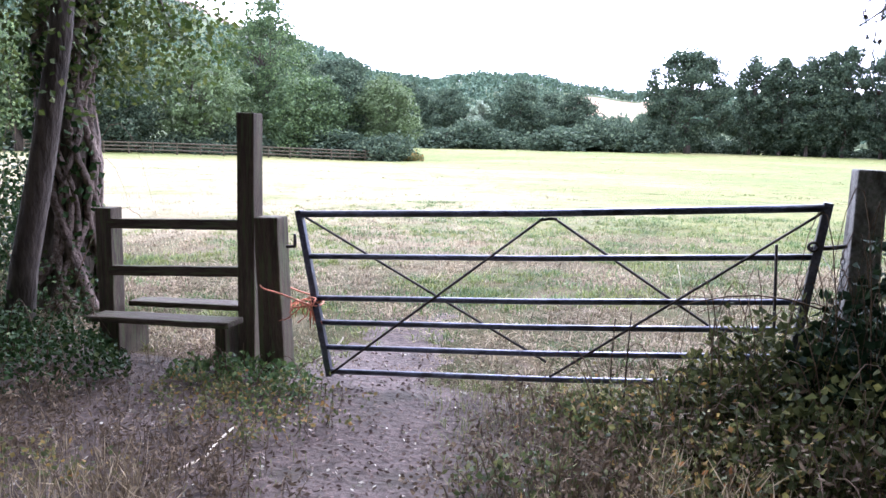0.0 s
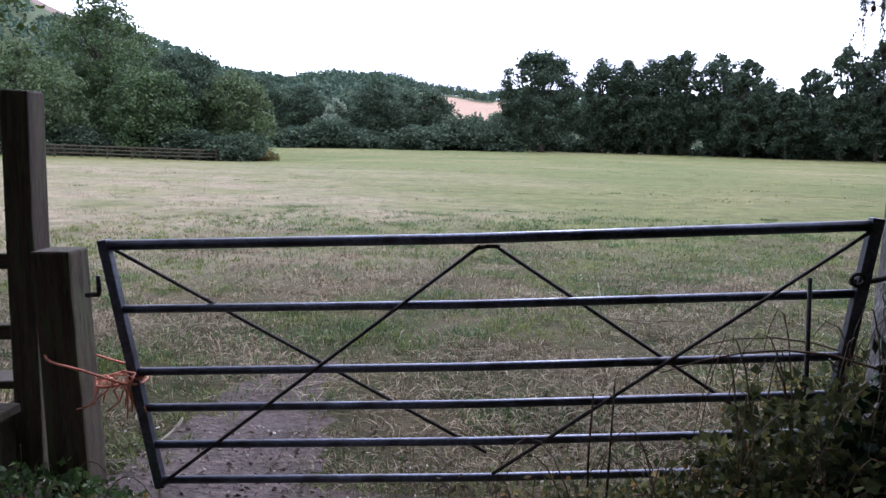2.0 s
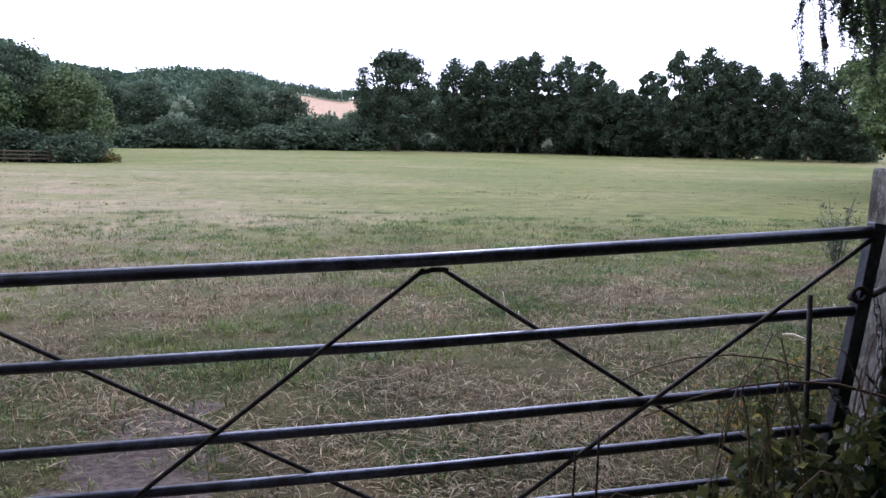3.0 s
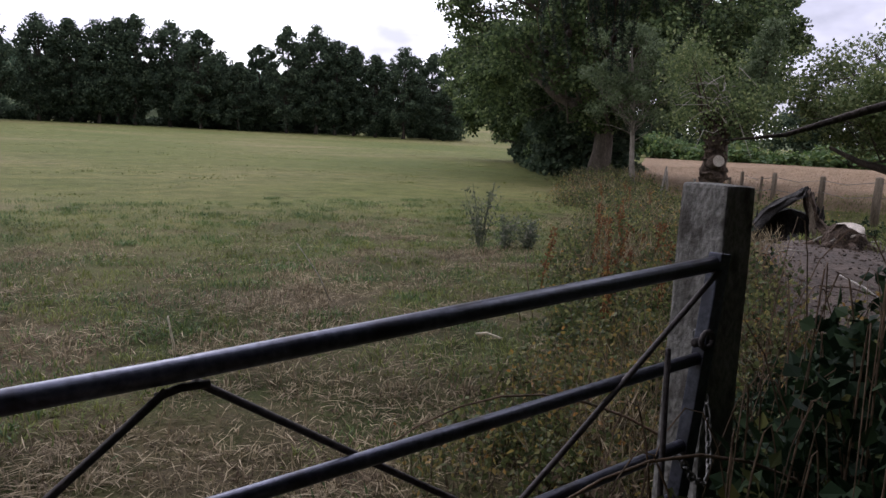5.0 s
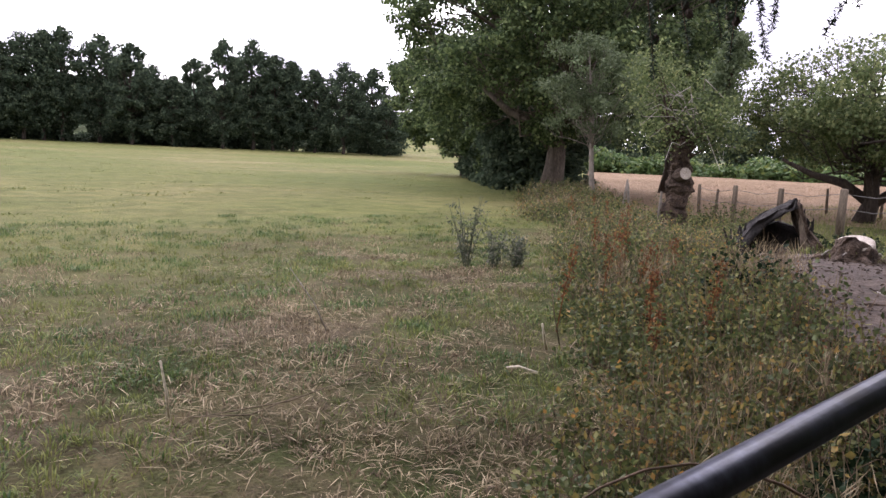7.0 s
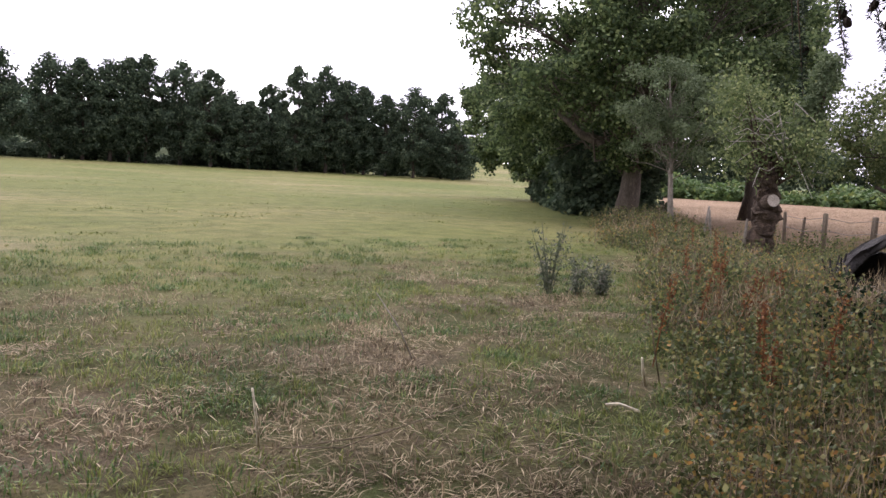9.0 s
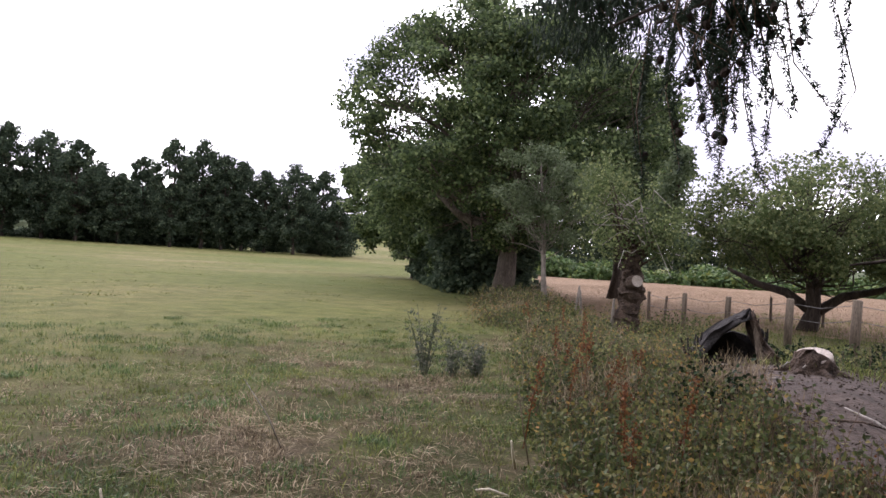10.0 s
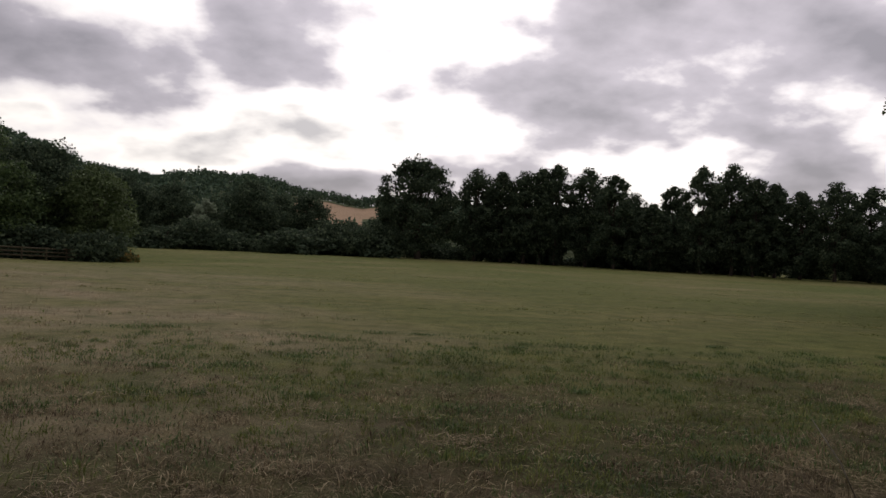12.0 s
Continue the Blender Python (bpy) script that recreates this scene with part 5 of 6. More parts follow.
def hollow_stump():
    rng = np.random.default_rng(501)
    x, y = 12.45, 5.16
    root = thing("tree_stump", x, y, gz(x, y) - 0.06, "overturned hollow charred tree stump on the earth bank", "stump")
    root.matrix_basis = pose(x, y, gz(x, y) - 0.06, 0, 0, -56) @ Matrix.Diagonal((0.82, 0.95, 1.0, 1))
    core = bmesh.new()
    bmesh.ops.create_icosphere(core, subdivisions=3, radius=1.0)
    for v in core.verts:
        c = v.co.copy()
        v.co = Vector((c.x * 0.74 - 0.05 - 0.1 * c.z, c.y * 0.34 + 0.34, max(c.z, -0.1) * 0.62))
        v.co += noise.noise_vector(c * 3) * 0.08 + noise.noise_vector(c * 10) * 0.05
    bm_part("stump_core", core, CHARRED, root, "blackened hollow inside")

    def slab(name, foot, ridge, depth, thick, mat, label, seed):
        """A plate of outer wood from the ground to the ridge, ragged at its edges."""
        f, r = Vector(foot), Vector(ridge)
        bm = bmesh.new()
        bmesh.ops.create_cube(bm, size=1)
        bmesh.ops.subdivide_edges(bm, edges=bm.edges[:], cuts=11, use_grid_fill=True)
        along = r - f
        out = Vector((-along.z, 0, along.x)).normalized()
        for v in bm.verts:
            u, w, h = v.co.x + 0.5, v.co.y, v.co.z
            n = noise.noise_vector(Vector((u * 4 + seed, w * 5, h)))
            v.co = f + along * (u + 0.10 * n.x * (0.4 + u)) + Vector((0, w * depth * (1 + 0.35 * n.y), 0)) + out * (h * thick * (1.2 - 0.7 * u) + 0.05 * n.z + 0.10 * math.sin(u * 3.1))
            v.co += noise.noise_vector(Vector((u * 3, w * 22, seed))) * 0.022
        bm_part(name, bm, mat, root, label)

    slab("bark_slab", (-0.80, 0.05, 0.12), (0.10, 0.02, 0.90), 0.60, 0.16, CHARRED, "weathered dark slab of outer wood", 1.0)
    slab("bark_slab", (0.78, -0.02, 0.06), (0.16, 0.0, 0.90), 0.66, 0.22, GNARLED, "split brown slab of outer wood", 5.0)
    slab("bark_slab", (0.60, -0.34, 0.02), (0.22, -0.30, 0.72), 0.16, 0.10, FENCEWOOD, "pale splintered edge of outer wood", 9.0)
    for q in range(7):
        p = np.array([0.10 + 0.06 * q, -0.1 + rng.normal() * 0.15, 0.84 - 0.06 * q])
        part("splinter", tube([p, p + (0.02, 0, 0.06), p + (rng.normal() * 0.04, 0.0, rng.uniform(0.1, 0.2))], [0.04, 0.03, 0.008], 5), CHARRED, root, "broken charred splinter")
    roots = []
    for q in range(11):
        s = np.array([-0.72 + rng.uniform(-0.2, 0.12), -0.22 + rng.uniform(-0.3, 0.3), 0.1])
        e = s + np.array([rng.uniform(-0.3, 0.1), rng.uniform(-0.2, 0.2), rng.uniform(0.2, 0.5)])
        roots.append(tube([s, (s + e) / 2 + rng.normal(size=3) * 0.04, e], [0.035, 0.026, 0.015], 6))
    for q in range(5):
        a = rng.uniform(0, 6.28)
        e = np.array([0.95 * math.cos(a), 0.8 * math.sin(a), 0.02])
        roots.append(tube([e * 0.4 + (0, 0, 0.2), e * 0.8 + (0, 0, 0.12), e], [0.09, 0.06, 0.03], 6))
    for r in roots:
        part("root", r, CHARRED, root, "broken dark root")


def low_stump():
    rng = np.random.default_rng(511)
    x, y = 10.27, 3.24
    root = thing("tree_stump", x, y, gz(x, y) - 0.05, "low sawn tree stump with a pale top and surface roots", "stump")
    V, F = tube([(0, 0, 0), (0, 0, 0.10), (0, 0, 0.19), (0.01, 0, 0.21)], [0.30, 0.235, 0.21, 0.20], 18)
    V = V + rng.normal(size=V.shape) * 0.018
    part("body", (V, F), GNARLED, root)
    part("cut_face", tube([(0.01, 0, 0.185), (-0.010, -0.005, 0.235), (-0.014, -0.006, 0.246)], [0.205, 0.20, 0.18], 18), SAWN, root, "pale sawn top")
    for q in range(6):
        a = -1.2 + q * 1.05
        e = np.array([math.cos(a) * rng.uniform(0.55, 0.85), math.sin(a) * rng.uniform(0.45, 0.7), -0.08])
        part("root", tube([e * 0.25 + (0, 0, 0.10), e * 0.6 + (0, 0, 0.08), e], [0.05, 0.04, 0.02], 8), GNARLED, root, smooth=True)


hollow_stump()
low_stump()

FENCE = "posts of the wire fence"
posts = []
for az, d, h, r in ((58.2, 25.5, 0.95, 0.055), (59.3, 26.5, 0.8, 0.045), (60.6, 22.3, 1.02, 0.07), (63.5, 23.4, 1.0, 0.085), (67.4, 19.3, 1.12, 0.095), (66.3, 30, 0.9, 0.05), (69.5, 29, 0.9, 0.05), (71.4, 18.6, 1.2, 0.11), (57.2, 27, 0.7, 0.05), (75.0, 18.0, 1.25, 0.09)):
    x, y = at(az, d)
    V, F = tube([(0, 0, -0.1), (0, 0, h * 0.5), (0.01, 0, h - 0.03), (0.012, 0, h)], [r, r * 0.97, r * 0.92, r * 0.7], 10)
    ob = new("fence_post", mesh_from("fence_post", V, F, FENCEWOOD, True))
    ob.matrix_basis = pose(x, y, gz(x, y), 2 * math.sin(az * 3), 3 * math.cos(az * 5), 0)
    tagged(ob, "weathered round wooden fence post", "post", FENCE)
    posts.append((x, y, gz(x, y) + h))
for a, b in ((2, 3), (3, 4), (4, 7), (0, 2), (7, 9)):
    for dz in (0.12, 0.45):
        p, q = np.array(posts[a]) - (0, 0, dz), np.array(posts[b]) - (0, 0, dz)
        stalk("fence_wire", "slack rusty fence wire between posts", [p, (p + q) / 2 - (0, 0, 0.09), q], 0.008, WIRE, "wire")
for q, (az, d, h, lx) in enumerate(((52.9, 22.5, 1.0, 0.18), (53.4, 22.6, 0.9, -0.12), (55.6, 19.0, 0.8, 0.05))):
    x, y = at(az, d)
    stalk("broken_stake", "leaning bleached broken stake among the weeds", [on(x, y, -0.05), on(x + lx * 0.5, y, h * 0.5), on(x + lx, y, h)], [0.05, 0.045, 0.03], PALEBARK, "stake")

# rail fence at the far left


def rail_fence():
    ends = [at(-18.0, 84.5), at(-23, 78), at(-29, 76), at(-36, 76), at(-46, 76)]
    E = np.array(ends)
    s = np.concatenate([[0], np.cumsum(np.linalg.norm(np.diff(E, axis=0), axis=1))])
    n = int(s[-1] / 2.2)
    px, py = np.interp(np.arange(n + 1) * 2.2, s, E[:, 0]), np.interp(np.arange(n + 1) * 2.2, s, E[:, 1])
    root = thing("rail_fence", px[0], py[0], 0, "dark weathered post and rail fence across the field", "fence")
    o = np.array([px[0], py[0], 0])
    for q in range(n + 1):
        z = gz(px[q], py[q])
        part("post", tube(np.array([(px[q], py[q], z - 0.1), (px[q], py[q], z + 0.6), (px[q], py[q], z + 1.2)]) - o, 0.075, 6), STILEWOOD, root)
        if q < n:
            for h in (0.4, 0.75, 1.08):
                a, b = np.array([px[q], py[q], z + h]), np.array([px[q + 1], py[q + 1], gz(px[q + 1], py[q + 1]) + h])
                part("rail", tube([a - o, (a + b) / 2 - o, b - o], 0.075, 5), STILEWOOD, root)


rail_fence()
leafy_mass("hedge_bush", "low bush at the end of the rail fence", "bush", *at(-17.7, 84), 1.4, 1.2, 1.2, 900, 0.25, WEED, 601, 0)
leafy_mass("hedge_bush", "low green growth along the rail fence", "bush", *at(-20, 88), 4.5, 5.0, 1.8, 2200, 0.4, WILLOW, 602, 0)

# ---- larch boughs overhead ----


def larch():
    rng = np.random.default_rng(701)
    x, y = 6.9, -2.6
    root = thing("larch_tree", x, y, gz(x, y) - 0.05, "tall larch with drooping needled twigs and dark cones over the gate", "tree")
    o = np.array([x, y, gz(x, y) - 0.05])
    part("trunk", tube([(0, 0, 0), (0.05, 0, 2), (0, 0.05, 6), (0, 0, 12)], [0.3, 0.24, 0.18, 0.05], 12), BARK, root, smooth=True)
    B, T, P, D = [], [], [], []
    cones = []

    def bough(start, end, drops, length, spread, cone, dense=1.0):
        s, e = np.array(start) - o, np.array(end) - o
        mid = (s + e) / 2 + (0, 0, 0.25)
        B.append(tube([s, mid, e], [0.05, 0.03, 0.006], 6))
        for q in range(drops):
            f = rng.uniform(0.875, 0.96) if cone > 0.3 else rng.uniform(0.6, 1.0)
            p = (1 - f) ** 2 * s + 2 * f * (1 - f) * mid + f * f * e + rng.normal(size=3) * spread
            L = length * rng.uniform(0.25, 1.3)
            k = p + np.array([rng.normal() * 0.12, rng.normal() * 0.12, -L])
            m_ = (p + k) / 2 + np.array([rng.normal() * 0.06, rng.normal() * 0.06, 0.02])
            T.append(tube([p + (0, 0, 0.05), m_, k], [0.004, 0.003, 0.0012], 4))
            nn = int(480 * L / 0.5 * dense)
            t = rng.uniform(0, 1, nn)[:, None]
            c = (1 - t) ** 2 * p + 2 * t * (1 - t) * m_ + t * t * k
            P.append(c)
            if rng.uniform() < cone:
                for w in range(rng.integers(1, 3)):
                    tt = rng.uniform(0.1, 0.9)
                    cones.append((1 - tt) ** 2 * p + 2 * tt * (1 - tt) * m_ + tt * tt * k + rng.normal(size=3) * 0.012)

    bough((6.9, -2.6, 4.6), (3.73, 1.56, 2.61), 40, 0.50, 0.10, 0.8)
    bough((6.9, -2.6, 4.4), (3.82, 1.42, 2.62), 16, 0.44, 0.10, 0.6)
    bough((6.9, -2.6, 5.4), (3.60, 1.77, 2.81), 12, 0.36, 0.12, 0.4)
    for q in range(10):
        bough((6.9, -2.6, 5.6 + q * 0.2), (7.7 + rng.normal() * 0.3, 4.6 + rng.normal() * 0.25, 4.25 + rng.uniform(0, 1.0)), 24, 0.38, 0.24, 0.1, 0.4)
    for q in range(34):
        a, r = rng.uniform(0, 6.28), rng.uniform(1.5, 4.4)
        bough((6.9, -2.6, 4.5 + q * 0.18), (6.9 + r * math.cos(a), -2.6 + r * math.sin(a), 3.9 + q * 0.18), 14, 0.6, 0.35, 0.0, 0.06)
    for b in B:
        part("bough", b, BARK, root, smooth=True)
    tagged(part("twig_tangle", join(T), CANE, root), kind="stuff")
    # dense crown above the view, added to shade the brambles below
    CR = np.stack([rng.normal(size=46000) * 2.1, rng.normal(size=46000) * 2.1, rng.uniform(4.2, 10.5, 46000)], 1)
    CR = CR[(np.hypot(CR[:, 0], CR[:, 1]) < (12.0 - CR[:, 2]) * 0.68) & (CR[:, 1] < 3.9)]
    tagged(part("crown", leaves(CR, 0.24, 0.075, rng, 0.4), LARCH, root), kind="stuff")
    HG = np.array([7.75, 4.6, 4.58]) - o + np.clip(rng.normal(size=(8500, 3)), -1.9, 1.9) * (0.42, 0.34, 0.36)
    down = np.tile(np.array([[0.0, 0.0, -1.2]]), (8500, 1))
    tagged(part("hanging_spray", leaves(HG, 0.13, 0.009, rng, 0.0, down), LARCH, root), kind="stuff")
    P = np.concatenate(P)
    tagged(part("needles", leaves(P, 0.026, 0.0027, rng, 0.2, fold=0.0), LARCH, root), kind="stuff")
    bm = bmesh.new()
    bmesh.ops.create_icosphere(bm, subdivisions=2, radius=0.0150)
    for v in bm.verts:
        v.co.z *= 1.2
        v.co *= 1 + 0.16 * math.sin(v.co.z * 900) * math.cos(math.atan2(v.co.y, v.co.x) * 5)
    me = bpy.data.meshes.new("cone")
    bm.to_mesh(me)
    bm.free()
    me.materials.append(CONE)
    for c in cones:
        ob = new("cone", me)
        ob.parent = root
        ob.matrix_basis = pose(*c, rng.uniform(-30, 30), rng.uniform(-30, 30), 0)


larch()
# unseen trees added behind and above the lane, only to shade it
for lx, ly, hh, rr, sd, word in ((5.6, -6.6, 9.5, 5.6, 801, "gate"), (-2.2, -6.6, 9.5, 5.6, 802, "path"), (1.8, -8.2, 10.0, 5.8, 803, "lane"), (9.9, -3.4, 9.5, 4.8, 804, "brambles"), (4.9, -3.4, 10.5, 5.0, 805, "verge")):
    tree("lane_shade_tree", "unseen leafy tree added beside the lane to shade the " + word, lx, ly, hh, rr, 4.2 if sd == 805 else 3.2, 0.3, 50, 26000, 0.36, LANE, BARK, sd, "trees shading the lane", 0.36)

# unseen bushes added round the lane to block light from behind
THICKET = tree("shade_hazel", "unseen dense hazel added on the lane bank for shade", 6.4, -1.6, 4.4, 2.2, 0.1, 0.14, 34, 7000, 0.17, LANE, BARK, 811, "hazels along the lane", 0.4, low=1.0, category="bush")
for hx, hy, hs, turn in ((6.9, -4.2, 1.1, 70), (7.6, -7.4, 1.3, 140), (4.6, -9.6, 1.3, 200), (0.6, -10.4, 1.3, 260), (-3.4, -9.2, 1.3, 320), (-5.6, -6.0, 1.2, 20), (-6.0, -2.6, 1.1, 100), (9.0, -0.9, 1.0, 30)):
    copy_thing(THICKET, pose(hx, hy, gz(hx, hy) - 0.05, 0, 0, turn) @ Matrix.Diagonal((hs, hs, hs, 1)))

# ---- grass and litter ----


def sward(name, label, mat, n, xr, yr, length, width, seed, lean, keep=None):
    rng = np.random.default_rng(seed)
    x, y = rng.uniform(*xr, n), yr[0] + (yr[1] - yr[0]) * rng.uniform(0, 1, n) ** 1.35
    if keep is not None:
        k = keep(x, y, rng)
        x, y = x[k], y[k]
    P = np.stack([x, y, ground_z(x, y) - 0.01], 1)
    tagged(part(name, blades(P, length, width, rng, lean), mat), label, "grass", kind="stuff")


def patches(x, y, a, b):
    return 0.5 + 0.25 * np.sin(x * a + 1.7 * np.sin(y * b)) + 0.25 * np.cos(y * a * 1.3 + 1.3 * np.sin(x * b * 0.8))


def margin(x, y):
    return y > 1.0 * (x - 3.0)


def bare(x, y):
    return np.hypot((x - 0.38) / 0.52, (y - 0.6) / 1.6) < np.random.default_rng(3).uniform(0.3, 1.4, len(x))


def verge(x, y, r, width):
    """Off the trodden path, which bends from the lane to the shutting end of the gate."""
    return np.abs(x - 0.5 + 0.36 * y) > r.uniform(0.28, width, len(x))


def green(x, y):
    return patches(x, y, 1.3, 0.9) * 0.55 + patches(x, y, 3.1, 2.3) * 0.45 + 0.02 * (y - 4) + 0.08


def tufts(name, label, mat, n, m, xr, yr, size, length, width, seed, lean, keep, squash=1.0):
    """Blades that spring outwards from the heart of each tuft."""
    rng = np.random.default_rng(seed)
    cx, cy = rng.uniform(*xr, n), yr[0] + (yr[1] - yr[0]) * rng.uniform(0, 1, n) ** 1.4
    k = keep(cx, cy, rng)
    cx, cy = cx[k], cy[k]
    n = len(cx)
    sz = size * rng.uniform(0.5, 1.5, (n, 1))
    a, r = rng.uniform(0, 2 * np.pi, (n, m)), np.sqrt(rng.uniform(0, 1, (n, m)))
    x, y = cx[:, None] + sz * r * np.cos(a), cy[:, None] + sz * r * np.sin(a)
    P = np.stack([x, y, ground_z(x, y) - 0.01], -1).reshape(-1, 3)
    d = np.stack([np.cos(a), np.sin(a), np.zeros((n, m))], -1).reshape(-1, 3) + rng.normal(size=(n * m, 3)) * (0.45, 0.45, 0)
    Ln = (length * rng.uniform(0.5, 1.3, (n, m)) * (sz / size) ** 0.6 * (1.15 - 0.5 * r)).reshape(-1, 1)
    ln = (lean * (0.25 + r)).reshape(-1, 1) * rng.uniform(0.5, 1.3, (n * m, 1))
    up = np.array([[0, 0, 1.0]]) * squash
    side = unit(np.cross(d, (0, 0, 1.0)))
    mid, tip = P + unit(up + d * ln * 0.5) * Ln * 0.55, P + unit(up + d * ln * 0.9) * Ln
    w = width * rng.uniform(0.6, 1.3, (n * m, 1))
    V = np.stack([P - side * w, mid - side * w * 0.8, tip, mid + side * w * 0.8], 1).reshape(-1, 3)
    tagged(part(name, (V, np.arange(4 * n * m).reshape(-1, 4)), mat), label, "grass", kind="stuff")


def field(x, y):
    return margin(x, y) & ~bare(x, y)


tufts("meadow_grass", "short green meadow grass in tufts", GRASS, 12500, 22, (-6, 14), (0.3, 16), 0.085, 0.085, 0.0055, 1, 1.5, lambda x, y, r: field(x, y) & (green(x, y) > r.uniform(0.56, 0.68, len(x))) & (smooth01(6, 15, y) < r.uniform(0, 1, len(x))))
tufts("dry_grass", "bleached dry grass tufts across the meadow", STRAW, 12500, 20, (-6, 14), (0.3, 16), 0.09, 0.085, 0.0044, 2, 2.2, lambda x, y, r: field(x, y) & (green(x, y) < r.uniform(0.52, 0.68, len(x))) & (smooth01(6, 15, y) < r.uniform(0, 1, len(x))))
tufts("withered_grass", "brown withered grass between the tufts", DULL, 7000, 20, (-6, 14), (0.3, 16), 0.11, 0.075, 0.0055, 14, 2.6, lambda x, y, r: field(x, y) & (green(x, y) < r.uniform(0.54, 0.70, len(x))) & (smooth01(6, 15, y) < r.uniform(0, 1, len(x))))
sward("straw_thatch", "flattened pale straw lying on the meadow", STRAW, 46000, (-3, 8), (0.4, 8), 0.16, 0.0046, 12, 9.0, keep=lambda x, y, r: field(x, y) & (green(x, y) < r.uniform(0.42, 0.62, len(x))))
tufts("grass_tuft", "bright green grass tufts in the dry meadow", NETTLE, 1150, 48, (-4, 14), (0.9, 14), 0.14, 0.095, 0.0045, 13, 1.0, lambda x, y, r: field(x, y) & (green(x, y) > r.uniform(0.5, 0.75, len(x))))
tufts("meadow_grass_far", "meadow grass farther out in the field", GRASS, 3200, 12, (-18, 22), (9, 44), 0.26, 0.05, 0.010, 3, 4.0, lambda x, y, r: margin(x, y) & (patches(x, y, 0.45, 0.35) > r.uniform(0.3, 0.8, len(x))))
tufts("dry_grass_far", "pale dry grass stalks on the far left of the meadow", STRAW, 2600, 14, (-22, 4), (7, 34), 0.20, 0.13, 0.0045, 4, 1.0, lambda x, y, r: (dryness(x, y) > r.uniform(0.2, 1.0, len(x))))
sward("lane_grass", "thin drying grass on the lane verge", DULL, 34000, (-3, 4.5), (-4.5, 0.4), 0.14, 0.0022, 5, 2.6, keep=lambda x, y, r: verge(x, y, r, 0.9))
sward("lane_grass_green", "green grass on the lane verge", GRASS, 52000, (-3, 4.5), (-4.5, 0.4), 0.09, 0.0030, 6, 1.0, keep=lambda x, y, r: verge(x, y, r, 0.9) & (x > r.uniform(0.2, 1.2, len(x))))
sward("margin_grass", "long dry grass among the margin weeds", STRAW, 9000, (4.5, 26), (0.9, 24), 0.28, 0.003, 7, 1.2, keep=lambda x, y, r: (y < 1.0 * (x - 3.0) + 0.2) & (y > 0.85 * (x - 3.0) - 1.8))
sward("orchard_grass", "rough grass beside the wire fence", GRASS, 22000, (10, 34), (2, 14), 0.14, 0.008, 8, 0.9, keep=lambda x, y, r: y < 0.62 * (x - 4.0))
sward("hay_stand", "ripe standing hay", TAN, 36000, (22.5, 60), (4, 34), 0.15, 0.007, 9, 1.2, keep=lambda x, y, r: (y < 0.86 * x - 1.5) & (np.hypot(x, y) > 26))


def far_tufts():
    """Darker tussocks scattered over the whole field."""
    rng = np.random.default_rng(41)
    n, m = 420, 60
    az, d = np.radians(rng.uniform(-40, 44, n)), 14 + 108 * rng.uniform(0, 1, n) ** 0.7
    cx, cy = 1.3 + d * np.sin(az), d * np.cos(az)
    k = margin(cx, cy)
    cx, cy, n = cx[k], cy[k], int(k.sum())
    size = rng.uniform(0.15, 0.55, n)
    x = cx[:, None] + rng.normal(size=(n, m)) * size[:, None] * 1.3
    y = cy[:, None] + rng.normal(size=(n, m)) * size[:, None] * 0.7
    P = np.stack([x, y, ground_z(x, y) - 0.01], -1).reshape(-1, 3)
    tagged(part("grass_tussocks", blades(P, 0.07, 0.022, rng, 5.0), GRASS), "dark green tussocks dotted over the field", "grass", kind="stuff")


far_tufts()


def clover():
    """Patches of short dense green among the straw."""
    rng = np.random.default_rng(43)
    n, m = 170, 190
    cx, cy = rng.uniform(-4, 10, n), 1.2 + 14 * rng.uniform(0, 1, n) ** 1.3
    k = margin(cx, cy)
    cx, cy, n = cx[k], cy[k], int(k.sum())
    size = rng.uniform(0.08, 0.32, n)
    x = cx[:, None] + rng.normal(size=(n, m)) * size[:, None] * 1.5
    y = cy[:, None] + rng.normal(size=(n, m)) * size[:, None]
    P = np.stack([x, y, ground_z(x, y) - 0.005], -1).reshape(-1, 3)
    tagged(part("clover_patches", blades(P, 0.075, 0.0065, rng, 1.3), NETTLE), "dense patches of fresh green growth in the meadow", "grass", kind="stuff")


clover()


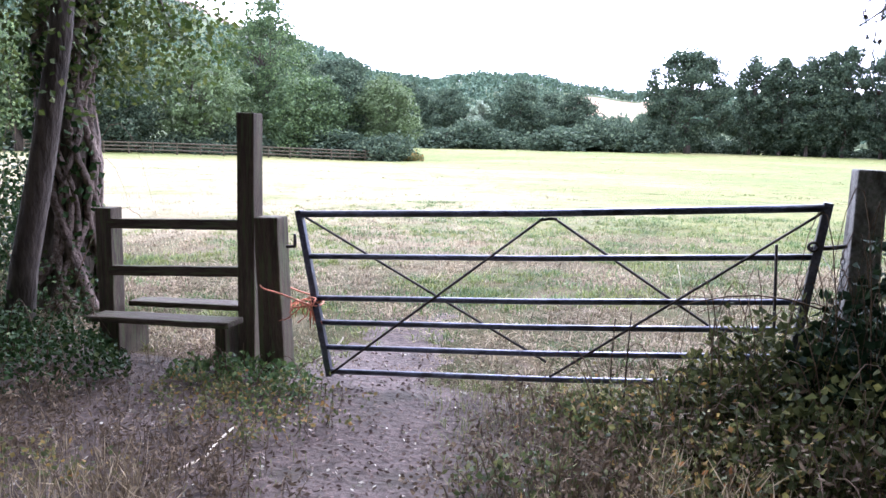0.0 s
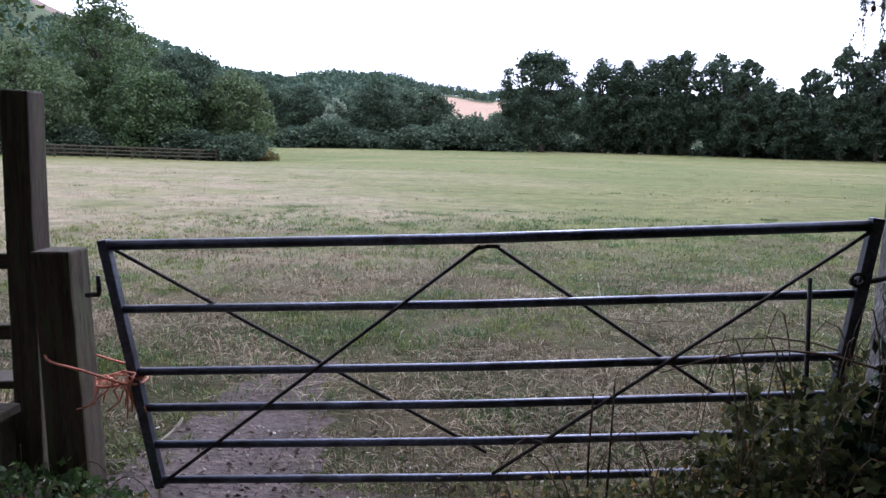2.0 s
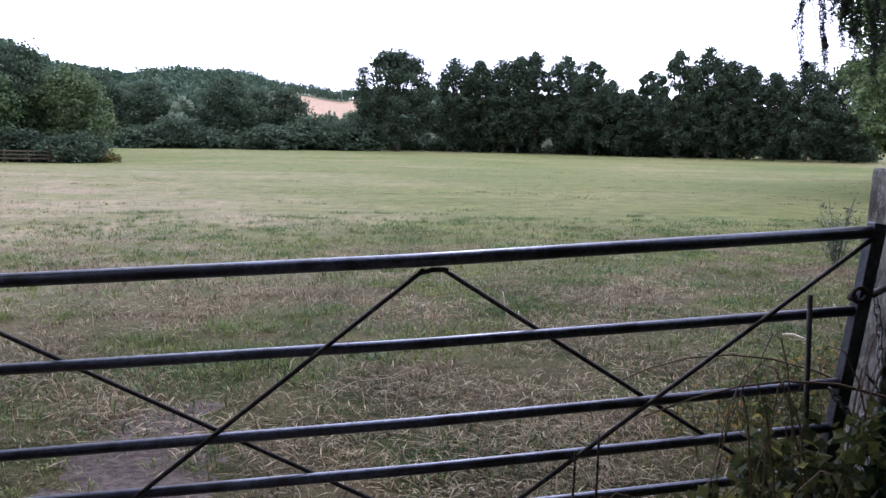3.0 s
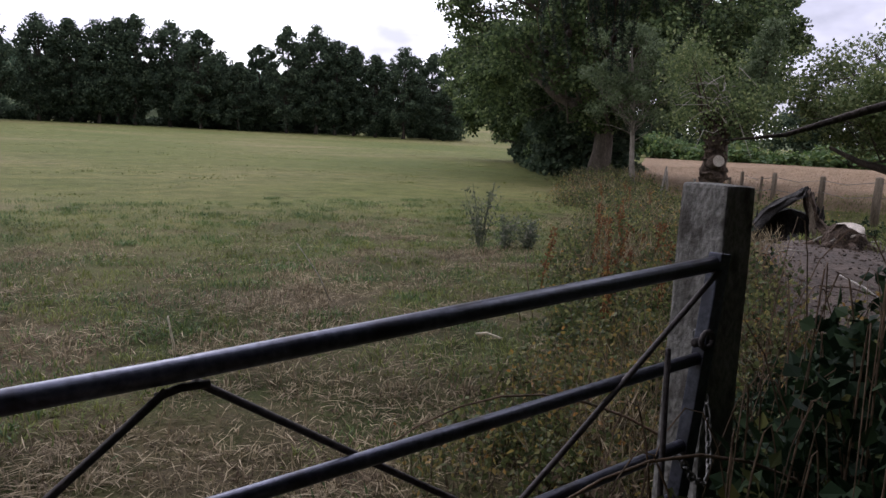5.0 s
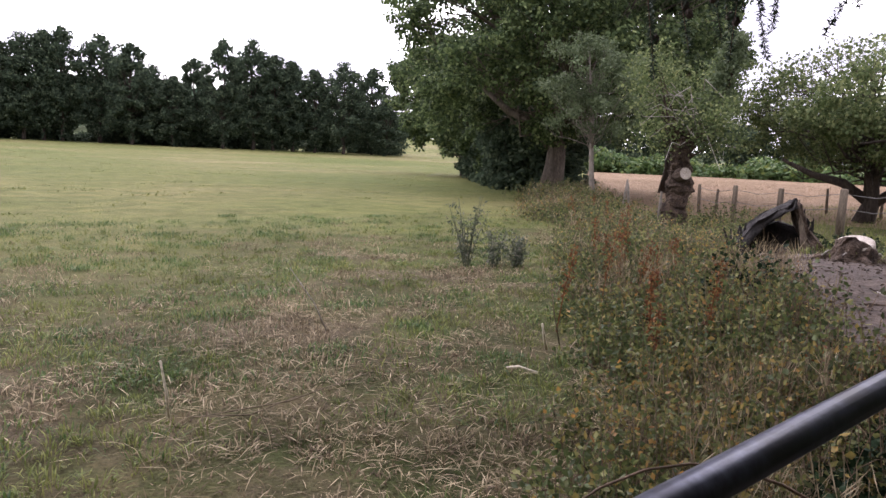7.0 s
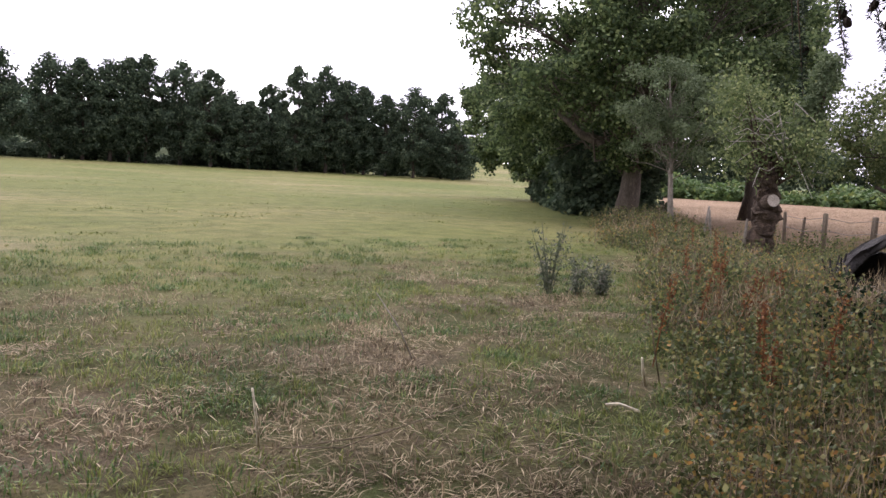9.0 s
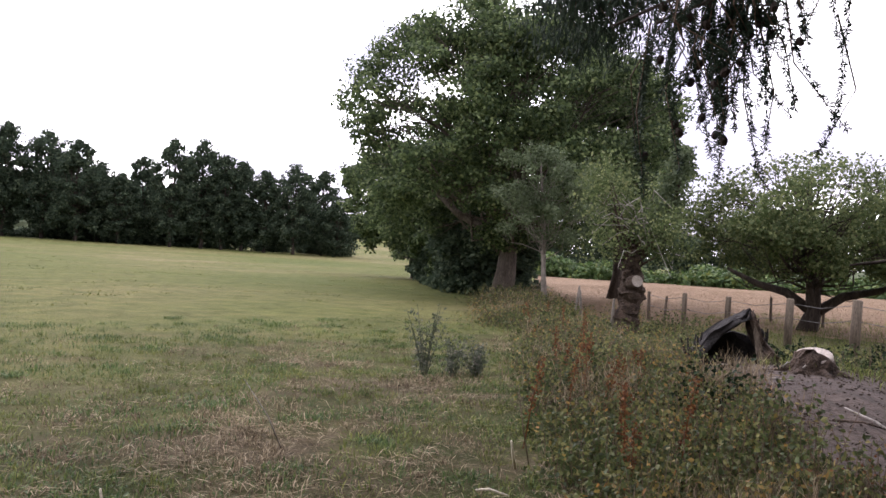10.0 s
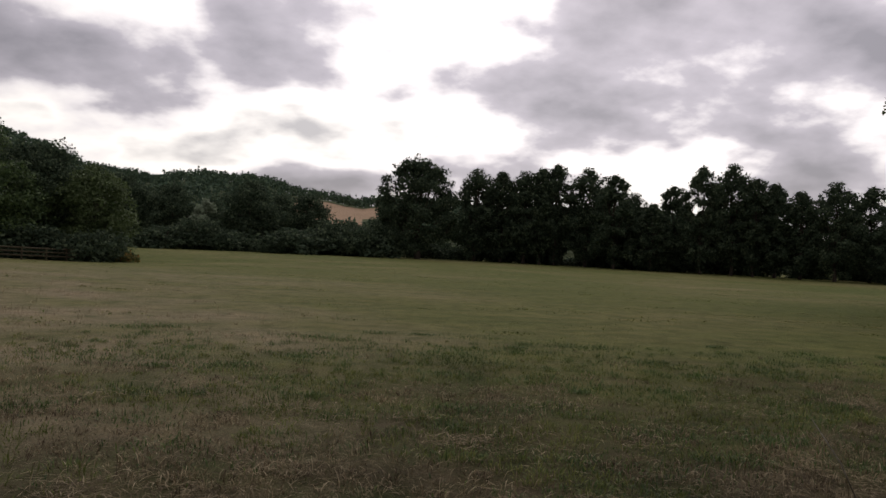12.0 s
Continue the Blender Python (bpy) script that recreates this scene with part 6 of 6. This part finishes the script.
def straw_heaps():
    """Raked-over straw left in loose heaps."""
    rng = np.random.default_rng(47)
    n, m = 120, 115
    cx, cy = rng.uniform(-3, 8, n), 1.2 + 8 * rng.uniform(0, 1, n) ** 1.3
    k = margin(cx, cy)
    cx, cy, n = cx[k], cy[k], int(k.sum())
    size = rng.uniform(0.10, 0.34, n)
    x = cx[:, None] + rng.normal(size=(n, m)) * size[:, None] * 1.4
    y = cy[:, None] + rng.normal(size=(n, m)) * size[:, None] * 0.8
    P = np.stack([x, y, ground_z(x, y) + rng.uniform(0.01, 0.05, (n, m))], -1).reshape(-1, 3)
    tagged(part("straw_heaps", blades(P, 0.17, 0.0040, rng, 9.0), STRAW), "loose heaps of pale straw lying on the meadow", "straw", kind="stuff")


straw_heaps()


def litter():
    rng = np.random.default_rng(31)
    n = 15000
    x, y = rng.uniform(-2.6, 3.6, n), rng.uniform(-4.6, 0.9, n)
    P = np.stack([x, y, ground_z(x, y) + rng.uniform(0.006, 0.025, n)], 1)
    sp = rng.normal(size=(n, 3)) * (1, 1, 0.12)
    V, F = leaves(P, 0.034, 0.009, rng, 0, sp * 3, 0.1)
    tagged(part("leaf_litter", (V, F), LITTER), "brown fallen leaves and twigs on the lane", "litter", kind="stuff")


litter()


def bank_debris():
    """Clods, chips and twigs strewn on the bare bank."""
    rng = np.random.default_rng(91)
    n = 5200
    x, y = rng.uniform(5.8, 13.2, n), rng.uniform(0.6, 5.8, n)
    k = ground_z(x, y) > 0.24
    x, y = x[k], y[k]
    n = len(x)
    P = np.stack([x, y, ground_z(x, y) + rng.uniform(0.0, 0.03, n)], 1)
    sp = rng.normal(size=(n, 3)) * (1, 1, 0.25)
    V, F = leaves(P, 0.05, 0.010, rng, 0, sp * 3, 0.4)
    tagged(part("bank_debris", (V, F), CHIPS), "wood chips, clods and dead leaves strewn on the bank", "litter", kind="stuff")
    for q in range(26):
        a = rng.integers(0, n)
        d = unit(rng.normal(size=3) * (1, 1, 0.1)) * rng.uniform(0.2, 0.6)
        p = np.array([x[a], y[a], gz(x[a], y[a]) + 0.03])
        e = p + d
        e[2] = gz(e[0], e[1]) + rng.uniform(0.02, 0.1)
        stalk("fallen_twig", "broken twig lying on the earth bank", [p, (p + e) / 2 + (0, 0, 0.03), e], [0.012, 0.010, 0.005], DEADTWIG if q % 3 else GNARLED, "twig")


bank_debris()
